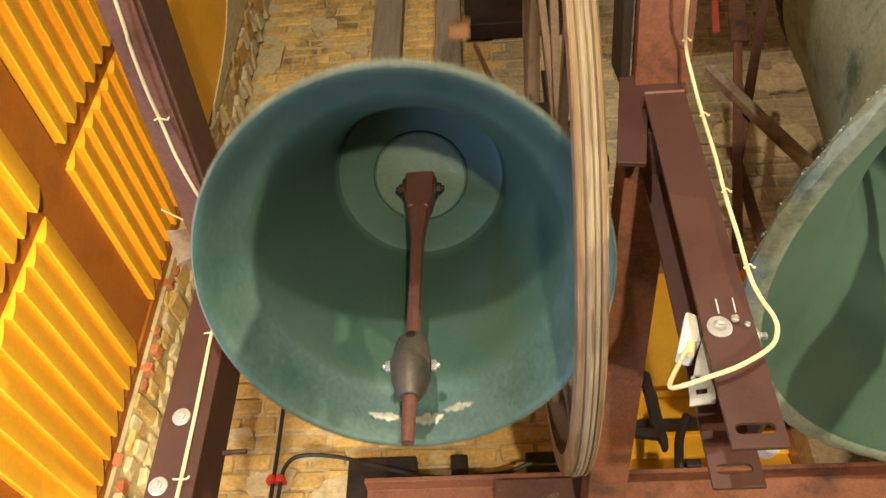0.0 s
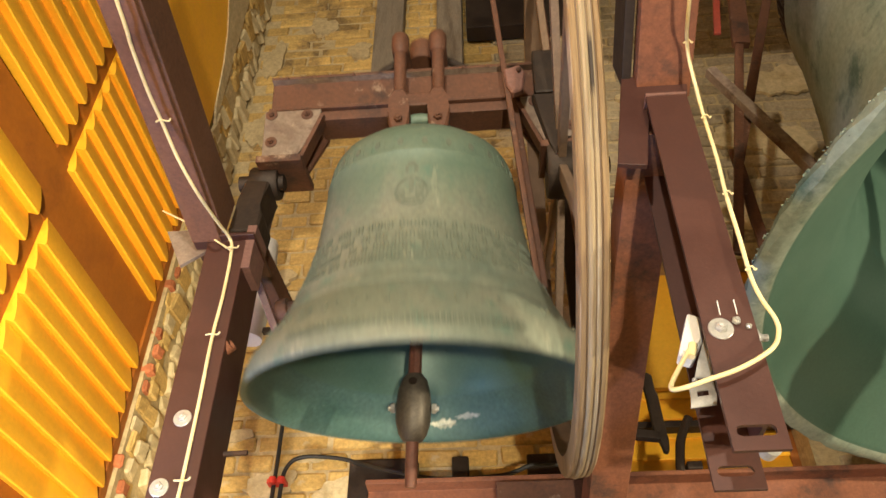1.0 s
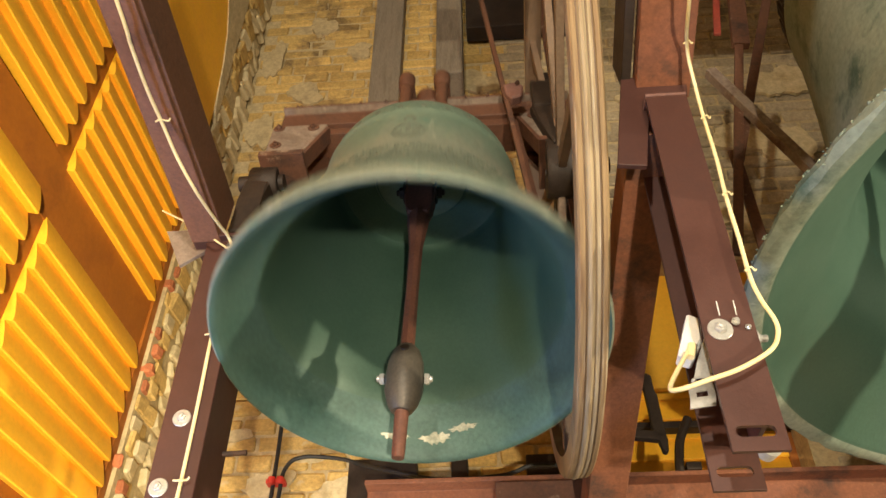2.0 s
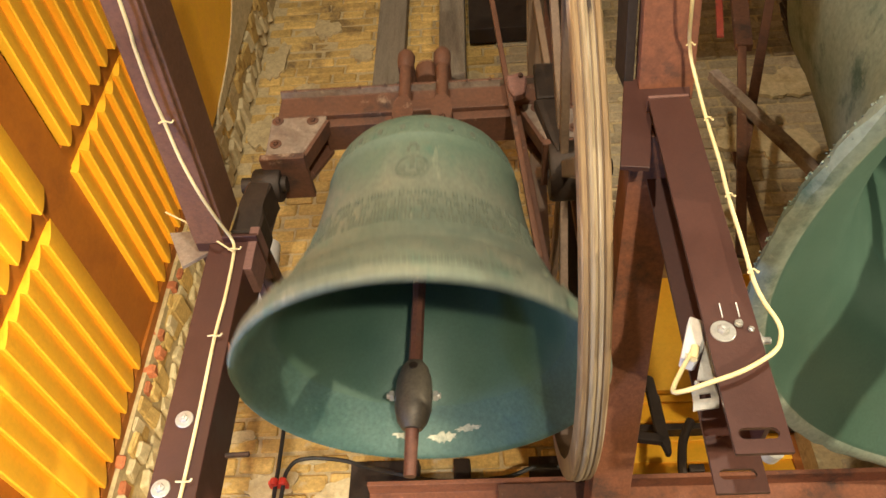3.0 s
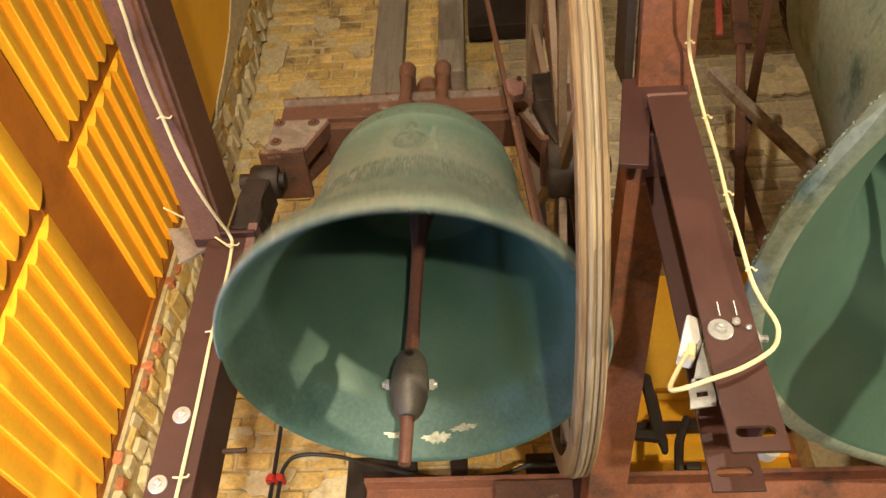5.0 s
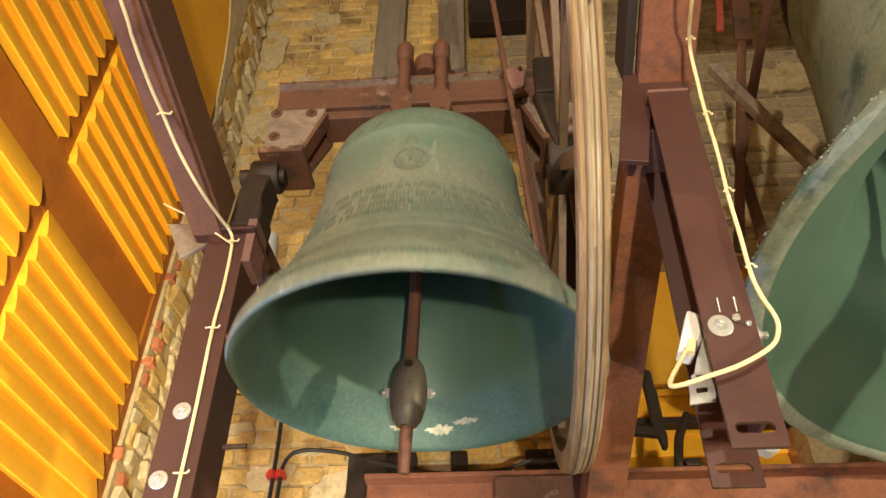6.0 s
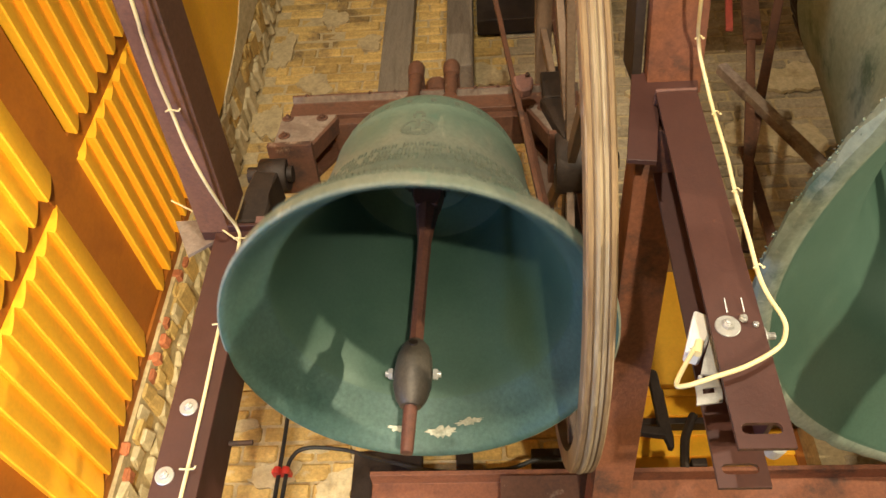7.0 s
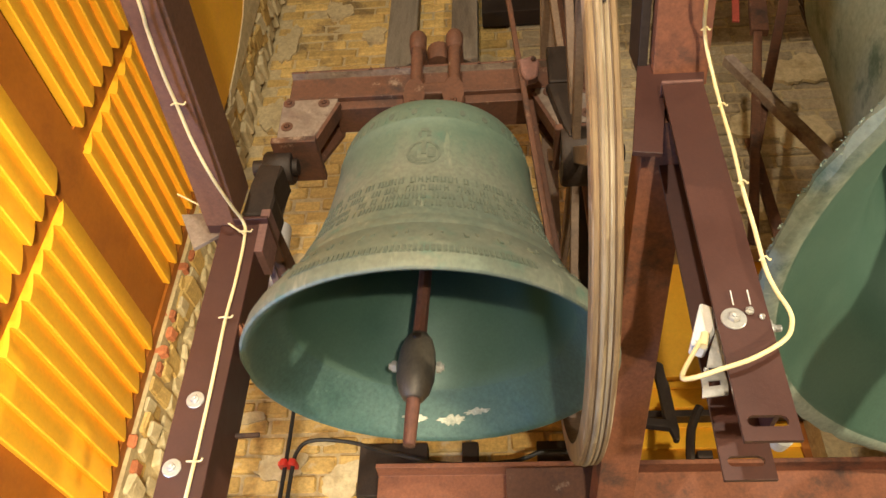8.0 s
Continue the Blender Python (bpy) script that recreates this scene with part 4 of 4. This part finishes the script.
part("run", tube([(0.37, 0.55, 2.80), (0.385, 0.86, 2.766), (0.404, 0.98, 2.786), (0.416, 1.03, 2.713), (0.418, 1.04, 2.634), (0.418, 1.04, 2.534), (0.414, 1.04, 2.436), (0.414, 1.04, 2.346), (0.413, 1.04, 2.263), (0.419, 1.04, 2.218), (0.43, 1.04, 2.18), (0.428, 1.04, 2.154), (0.409, 1.035, 2.124), (0.357, 1.03, 2.092), (0.305, 1.03, 2.074), (0.264, 1.04, 2.066), (0.257, 1.06, 2.082), (0.29, 1.09, 2.141), (0.318, 1.11, 2.185)], 0.0037, 10), CABLE, supply, smooth=True)
for p in ((0.404, 0.975, 2.785), (0.418, 1.036, 2.634), (0.414, 1.036, 2.436), (0.413, 1.036, 2.27)):
    x, y, z = p
    part("tie", tube([(x - 0.009, y - 0.004, z), (x, y - 0.010, z + 0.003), (x + 0.007, y - 0.004, z), (x + 0.009, y - 0.006, z + 0.002)], 0.0016, 6), CABLE, supply)
black = thing("black_cable", (0, 0, 0), "pair of black cables clipped to the brick wall", "cable")
part("run", tube([(-0.835, 2.71, 3.0), (-0.835, 2.715, 2.75), (-0.838, 2.715, 2.55), (-0.842, 2.715, 2.2)], 0.008, 8), BLACK, black, smooth=True)
part("branch", tube([(-0.81, 2.71, 2.2), (-0.805, 2.70, 2.60), (-0.79, 2.70, 2.71), (-0.73, 2.70, 2.745), (-0.60, 2.70, 2.735), (-0.50, 2.66, 2.69), (-0.40, 2.55, 2.62), (-0.22, 2.5, 2.56), (0.0, 2.5, 2.565), (0.12, 2.5, 2.60), (0.30, 2.5, 2.58)], 0.008, 8), BLACK, black, smooth=True)
clip = thing("cable_clip", (-0.83, 2.70, 2.655), "small red plastic cable clip on the wall", "clip")
for x in (-0.008, 0.024):
    part("saddle", lathe([(0, -0.014), (0.013, -0.012), (0.016, 0), (0.013, 0.012), (0, 0.014)], 14, None, pose(x, -0.006, 0)), RED, clip, smooth=True)
part("base", box(-0.03, 0.04, -0.004, 0.05, -0.008, 0.008, 0.003), RED, clip)

# loose rods and straps behind the frame, and old timbers on the wall
def hanger(name, label, spans, mat):
    ob = thing(name, (0, 0, 0), label, "rod", "old iron rods")
    for i, (a, b, w, d) in enumerate(spans):
        part("rod" if i == 0 else "fork", bar(a, b, w, d, 0.003), mat, ob)
    return ob


hanger("hanging_rod", "rusty iron strap with a forked head", [((0.935, 1.8, 3.90), (0.700, 1.8, 2.90), 0.030, 0.014), ((1.015, 1.8, 4.35), (0.93, 1.8, 3.85), 0.060, 0.03)], RUST)
hanger("hanging_rod", "rusty iron strap crossing behind the post", [((1.12, 1.83, 4.2), (0.80, 1.83, 3.30), 0.034, 0.014), ((0.80, 1.84, 3.36), (0.796, 1.84, 2.90), 0.034, 0.014)], RUST)
hanger("hanging_rod", "dull red painted iron rod end", [((0.93, 1.82, 4.25), (0.872, 1.82, 3.95), 0.026, 0.012)], OLD_RED)
brace = thing("angle_brace", (0, 0, 0), "rusty steel angle bracing the frame to the wall", "brace", "steel bell frame")
part("angle", section((0.765, 1.76, 3.68), (0.99, 1.78, 3.19), angle(0.035, 0.035, 0.005), (0, 1, 0)), DUSTY, brace)
bracket = thing("lamp_bracket", (0.66, 2.0, 3.1), "small pale plastic box on the far post", "box")
part("case", lathe([(0, -0.05), (0.035, -0.045), (0.04, 0), (0.03, 0.05), (0, 0.055)], 20, None, pose(0.05, 0.0, 0.10)), WHITE, bracket, smooth=True)
arm = thing("hammer_lever", (0, 0, 0), "black iron hammer lever before the small window", "lever")
part("lever", prism([(0.466, 2.795), (0.482, 2.812), (0.500, 2.800), (0.497, 2.745), (0.508, 2.735), (0.512, 2.60), (0.516, 2.575), (0.512, 2.535), (0.497, 2.535), (0.488, 2.59), (0.474, 2.62), (0.476, 2.74), (0.468, 2.765)], 0.03, 0.004, None, pose(0, 2.285, 0)), IRON, arm)
part("crossbar", bar((0.40, 2.300, 2.602), (0.512, 2.300, 2.585), 0.03, 0.028, 0.003, (0, 1, 0)), IRON, arm)
part("bent_bar", tube([(0.592, 2.300, 2.650), (0.572, 2.300, 2.615), (0.552, 2.300, 2.570), (0.538, 2.300, 2.500), (0.535, 2.300, 2.473)], 0.014, 8), IRON, arm)
part("foot_block", box(0.555, 0.60, 2.285, 2.33, 2.476, 2.50, 0.003), IRON, arm)

post = thing("wall_timber", (-0.517, 2.65, 3.1), "grey weathered timber post fixed to the wall", "timber")
part("timber", box(-0.09, 0.075, 0.0, 0.10, 0.0, 3.7, 0.012), TIMBER, post)
dark_post = thing("wall_timber", (-0.17, 2.60, 4.75), "dark narrow timber hanging on the wall", "timber")
part("timber", box(-0.07, 0.07, -0.06, 0.14, 0.0, 2.05, 0.01), TIMBER, dark_post)
slate = thing("wall_board", (0.20, 2.66, 5.25), "dark grey board fixed high on the wall", "board")
part("board", box(-0.28, 0.45, -0.03, 0.07, 0.0, 1.2, 0.008), IRON, slate)
rail_post = thing("iron_upright", (0.285, 2.30, 2.48), "dark iron upright standing on the back beam", "post")
part("upright", bar((0, 0, 0), (0.01, 0, 1.9), 0.05, 0.03, 0.003), IRON, rail_post)
rail_post2 = thing("iron_upright", (0.33, 2.2, 2.48), "old iron rod with a block on it", "post")
part("upright", bar((0, 0, 0), (-0.04, 0, 2.5), 0.03, 0.03, 0.003), RUST, rail_post2)
buffer = thing("rubber_buffer", (0.333, 2.0, 3.36), "pale worn rubber buffer on an iron stem", "buffer")
part("stem", tube([(0.0, 0.0, 0.0), (0.002, 0.0, 0.16)], 0.011, 10, 0), IRON, buffer, smooth=True)
part("pad", lathe([(0, -0.075), (0.016, -0.073), (0.020, -0.062), (0.020, -0.012), (0.014, 0.0), (0, 0.002)], 20), DUSTY, buffer, "pale rubber pad", smooth=True)
part("arm", bar((0.0, 0.0, 0.15), (0.0, 0.205, 0.15), 0.03, 0.03, 0.003), IRON, buffer)
# near-black blocks paint in the shade of recesses low on the north wall
for x, w in ((-0.43, 0.25), (-0.15, 0.06), (0.165, 0.15)):
    stub = thing("dark_recess", (x, 2.60, 2.52), "dark block standing for a shaded recess in the wall", "timber", "timber ends")
    part("timber", box(-w / 2, w / 2, 0.08, 0.14, 0.0, 0.20, 0.006), IRON, stub)

# ---- bricks ----


def brick_mesh(length, seed, mat, tall=0.064, deep=0.05, rough=0.004):
    r = random.Random(seed)
    bm = box(0, length, 0, deep, 0, tall, 0.0)
    for v in bm.verts:
        v.co += Vector((r.uniform(-rough, rough), r.uniform(-0.75 * rough, 0.75 * rough), r.uniform(-rough, rough)))
    bmesh.ops.bevel(bm, geom=bm.edges[:], offset=0.007, segments=1, affect='EDGES')
    for v in bm.verts:
        v.co += Vector((r.uniform(-0.0015, 0.0015), r.uniform(-0.0025, 0.0025), r.uniform(-0.0015, 0.0015)))
    bmesh.ops.recalc_face_normals(bm, faces=bm.faces)
    me = bpy.data.meshes.new("brick")
    bm.to_mesh(me)
    bm.free()
    me.materials.append(mat)
    return me


SHORT = [brick_mesh(0.130, i, BRICK) for i in range(6)]
LONG = [brick_mesh(0.272, 20 + i, BRICK) for i in range(6)]
EDGE = [brick_mesh(0.030 + 0.012 * i, 40 + i, RED_BRICK, 0.045) for i in range(3)]
RUBBLE = [brick_mesh(0.09 + 0.03 * i, 60 + i, PLASTER, 0.062 + 0.006 * i, 0.05, 0.011) for i in range(7)]
CHIPS = [brick_mesh(0.05 + 0.02 * i, 80 + i, PLASTER if i % 2 else BRICK, 0.058 + 0.006 * i, 0.05, 0.010) for i in range(5)]
rb = random.Random(11)
near, far = [], []
course, z = 0, 1.95
while z < 6.5:
    x = XW + 0.02 + (0.07 if course % 2 else 0.0)
    while x < 2.6:
        long_one = (course % 2 == 1) != (rb.random() < 0.12)
        ln = 0.272 if long_one else 0.130
        hole = NX0 - 0.02 < x + ln and x < NX1 + 0.02 and NZ0 - 0.03 < z + 0.064 and z < NZ1 + 0.02
        if not hole:
            m = Matrix.Translation((x, YN + rb.uniform(-0.010, 0.004), z + rb.uniform(-0.003, 0.003))) @ pose(0, 0, 0, rb.uniform(-1.5, 1.5), rb.uniform(-0.8, 0.8), rb.uniform(-1.2, 1.2))
            me = rb.choice(LONG if long_one else SHORT)
            (near if (z < 4.35 and x < 0.30 and z > 2.5) else far).append((me, m))
        x += ln + 0.012
    course += 1
    z += 0.0765
near.sort(key=lambda q: q[1].translation.z)
far += near[300:]
for me, m in near[:300]:
    b = new("brick", me)
    b.parent = wall_north
    b.matrix_basis = m
for name, mat, west in (("brickwork", BRICK, True), ("pale_brickwork", PALE_BRICK, False)):
    bm = bmesh.new()
    for me, m in far:
        if (m.translation.x < 0.05) == west:
            n0 = len(bm.verts)
            bm.from_mesh(me)
            bm.verts.ensure_lookup_table()
            bmesh.ops.transform(bm, matrix=m, verts=bm.verts[n0:])
    tagged(part(name, bm, mat, wall_north), kind="stuff")
# pier of the west wall beyond the louvres: red brick edges at the jamb, then rough stones
z = 2.0
while z < 5.6:
    for mes, y in ((EDGE if rb.random() < 0.6 and z < 3.6 else CHIPS, JAMB + 0.040), (CHIPS, JAMB + 0.085), (RUBBLE[:3], JAMB + 0.20)):
        b = new("brick", rb.choice(mes))
        b.parent = wall_west
        b.matrix_basis = Matrix.Translation((XW + rb.uniform(0.0, 0.022), y + rb.uniform(-0.02, 0.02), z + rb.uniform(-0.006, 0.006))) @ pose(0, 0, 0, rb.uniform(-6, 6), rb.uniform(-6, 6), 90 + rb.uniform(-8, 8))
    z += 0.0765


# smears of old plaster left on the brickwork
for x, z, w, t, seed in ((-0.86, 2.66, 0.17, 0.13, 1), (-0.62, 2.60, 0.16, 0.14, 2), (-0.72, 2.76, 0.10, 0.05, 3), (-1.05, 2.86, 0.16, 0.07, 4), (-0.98, 4.9, 0.20, 0.16, 5), (-0.70, 5.25, 0.16, 0.12, 6),
                          (-0.93, 5.5, 0.14, 0.2, 7), (-0.78, 4.75, 0.2, 0.07, 8), (-0.03, 4.90, 0.22, 0.20, 9), (0.12, 4.55, 0.2, 0.10, 10), (1.05, 3.4, 0.16, 0.12, 11), (0.98, 3.15, 0.15, 0.16, 12), (-1.18, 4.6, 0.12, 0.3, 13), (-1.19, 5.2, 0.10, 0.35, 14),
                          (0.86, 4.2, 0.22, 0.12, 15), (1.25, 4.35, 0.26, 0.2, 16), (1.1, 3.85, 0.2, 0.16, 17), (1.46, 4.28, 0.22, 0.26, 18), (1.3, 3.45, 0.2, 0.2, 19), (0.8, 4.7, 0.24, 0.12, 20), (1.55, 4.75, 0.3, 0.25, 21), (0.45, 4.3, 0.2, 0.10, 22), (-0.95, 3.6, 0.16, 0.10, 23), (-1.12, 4.1, 0.14, 0.16, 24)):
    rp = random.Random(seed)
    p1, p2, p3 = rp.uniform(0, 6), rp.uniform(0, 6), rp.uniform(0, 6)
    rim = []
    for i in range(40):
        a = 2 * math.pi * i / 40
        q = 0.80 + 0.17 * math.sin(2 * a + p1) + 0.10 * math.sin(3 * a + p2) + 0.05 * math.sin(7 * a + p3) + rp.uniform(-0.06, 0.06)
        rim.append((x + w * 0.62 * math.cos(a) * q, z + t * 0.62 * math.sin(a) * q))
    part("plaster_smear", prism(rim, 0.02, 0.0, None, pose(0, YN - 0.012 - 0.0007 * seed, 0)), PLASTER if z < 3 or x > 0.5 else MORTAR, wall_north)


def motions():
    walk(bell, [(t, pose(*PIVOT, -a)) for t, a in (
        (0.0, 26.6), (0.1, 30.9), (0.2, 33.5), (0.3, 33.8), (0.4, 31.2), (0.5, 26.4), (0.6, 19.9), (0.7, 11.3), (0.8, 2.2),
        (0.9, -5.2), (1.0, -12.5), (1.1, -18.2), (1.2, -21.8), (1.3, -23.2), (1.4, -23.0), (1.5, -20.8), (1.6, -15.9), (1.7, -9.6),
        (1.8, -2.5), (1.9, 4.8), (2.0, 11.7), (2.1, 17.6), (2.2, 22.0), (2.3, 24.6), (2.4, 25.3), (2.5, 23.9), (2.6, 20.8),
        (2.7, 16.2), (2.8, 10.5), (2.9, 4.3), (3.0, -2.2), (3.1, -7.0), (3.2, -11.8), (3.3, -15.2), (3.4, -17.0), (3.5, -16.9),
        (3.6, -14.9), (3.7, -11.5), (3.8, -7.5), (3.9, -2.5), (4.0, 3.4), (4.1, 9.2), (4.2, 14.9), (4.3, 18.7), (4.4, 20.7),
        (4.5, 21.1), (4.6, 20.4), (4.7, 18.4), (4.8, 15.4), (4.9, 11.5), (5.0, 7.2), (5.1, 2.7), (5.2, -1.6), (5.3, -5.3),
        (5.4, -8.1), (5.5, -9.9), (5.6, -10.4), (5.7, -9.8), (5.8, -8.1), (5.9, -5.3), (6.0, -1.9), (6.1, 1.7), (6.2, 5.6),
        (6.3, 8.7), (6.4, 11.9), (6.5, 14.4), (6.6, 15.2), (6.7, 15.0), (6.8, 13.9), (6.9, 12.1), (7.0, 9.7), (7.1, 7.5),
        (7.2, 4.9), (7.3, 2.6), (7.4, -0.2), (7.5, -0.9), (7.6, -3.4), (7.7, -3.1), (7.8, -3.3), (7.9, -3.9), (8.0, -3.1),
    )])
    # the rope guide slides on the pull rod as the bell turns
    walk(roller, [(t, pose(-0.10 * s, 0, s)) for t, s in (
        (0.0, 1.091), (0.1, 1.186), (0.2, 1.243), (0.3, 1.25), (0.4, 1.192), (0.5, 1.087), (0.6, 0.944), (0.7, 0.755),
        (0.8, 0.554), (0.9, 0.392), (1.0, 0.231), (1.1, 0.106), (1.2, 0.026), (1.3, 0), (1.4, 0), (1.5, 0.048),
        (1.6, 0.156), (1.7, 0.295), (1.8, 0.451), (1.9, 0.612), (2.0, 0.763), (2.1, 0.893), (2.2, 0.99), (2.3, 1.047),
        (2.4, 1.063), (2.5, 1.032), (2.6, 0.964), (2.7, 0.862), (2.8, 0.737), (2.9, 0.601), (3.0, 0.458), (3.1, 0.352),
        (3.2, 0.246), (3.3, 0.172), (3.4, 0.132), (3.5, 0.134), (3.6, 0.178), (3.7, 0.253), (3.8, 0.341), (3.9, 0.451),
        (4.0, 0.581), (4.1, 0.708), (4.2, 0.834), (4.3, 0.917), (4.4, 0.961), (4.5, 0.97), (4.6, 0.955), (4.7, 0.911),
        (4.8, 0.845), (4.9, 0.759), (5.0, 0.664), (5.1, 0.565), (5.2, 0.471), (5.3, 0.389), (5.4, 0.328), (5.5, 0.288),
        (5.6, 0.277), (5.7, 0.29), (5.8, 0.328), (5.9, 0.389), (6.0, 0.464), (6.1, 0.543), (6.2, 0.629), (6.3, 0.697),
        (6.4, 0.768), (6.5, 0.823), (6.6, 0.84), (6.7, 0.836), (6.8, 0.812), (6.9, 0.772), (7.0, 0.719), (7.1, 0.671),
        (7.2, 0.614), (7.3, 0.563), (7.4, 0.502), (7.5, 0.486), (7.6, 0.431), (7.7, 0.438), (7.8, 0.433), (7.9, 0.42),
        (8.0, 0.438),
    )])
    walk(clapper, [(t, pose(0, 0, -0.01, a, 0, 0) @ pose(0, 0, 0, 0, b, 0)) for t, a, b in (
        (0.0, 22.8, 0.6), (0.1, 26.6, 0.4), (0.2, 29.1, 0.2), (0.3, 29.6, 0.3), (0.4, 26.8, 1.0), (0.5, 22.5, 1.2), (0.6, 17.7, 1.2),
        (0.7, 11.7, 1.2), (0.8, 7.6, 1.5), (0.9, 6.4, 2.0), (1.0, 5.4, 2.8), (1.1, 0.1, 3.6), (1.2, -0.5, 4.2), (1.3, -1.2, 4.6),
        (1.4, -1.6, 4.9), (1.5, -3.7, 4.3), (1.6, -7.0, 3.8), (1.7, -4.0, 3.6), (1.8, 1.2, 3.2), (1.9, 6.7, 2.9), (2.0, 11.7, 2.5),
        (2.1, 17.3, 2.0), (2.2, 21.3, 1.5), (2.3, 23.6, 1.0), (2.4, 25.7, 0.8), (2.5, 25.7, 0.7), (2.6, 24.1, 0.7), (2.7, 21.0, 0.8),
        (2.8, 16.9, 0.9), (2.9, 10.7, 1.1), (3.0, 4.6, 1.9), (3.1, -0.1, 2.8), (3.2, -5.5, 3.8), (3.3, -9.6, 4.3), (3.4, -12.2, 4.6),
        (3.5, -13.5, 4.2), (3.6, -14.9, 4.1), (3.7, -12.1, 3.9), (3.8, -6.9, 3.6), (3.9, 0.3, 3.0), (4.0, 9.1, 2.3), (4.1, 17.3, 1.9),
        (4.2, 25.2, 1.5), (4.3, 30.1, 1.1), (4.4, 31.8, 0.8), (4.5, 31.4, 0.7), (4.6, 28.7, 1.1), (4.7, 26.0, 1.1), (4.8, 21.5, 1.3),
        (4.9, 16.0, 1.6), (5.0, 10.2, 1.8), (5.1, 5.3, 2.3), (5.2, 0.6, 2.8), (5.3, -2.8, 3.2), (5.4, -4.6, 3.5), (5.5, -5.4, 3.8),
        (5.6, -4.6, 3.7), (5.7, -2.7, 3.5), (5.8, 0.3, 3.4), (5.9, 4.5, 3.0), (6.0, 7.8, 2.8), (6.1, 8.5, 2.3), (6.2, 9.3, 2.6),
        (6.3, 9.6, 2.7), (6.4, 11.3, 2.5), (6.5, 13.2, 2.1), (6.6, 13.4, 2.6), (6.7, 12.9, 2.8), (6.8, 12.3, 2.8), (6.9, 11.9, 2.4),
        (7.0, 10.7, 2.1), (7.1, 10.6, 2.4), (7.2, 10.1, 2.1), (7.3, 10.1, 2.5), (7.4, 7.9, 3.0), (7.5, 7.9, 3.6), (7.6, 4.9, 3.6),
        (7.7, 4.7, 3.6), (7.8, 4.8, 3.8), (7.9, 0.6, 3.2), (8.0, -2.3, 2.6),
    )])


motions()
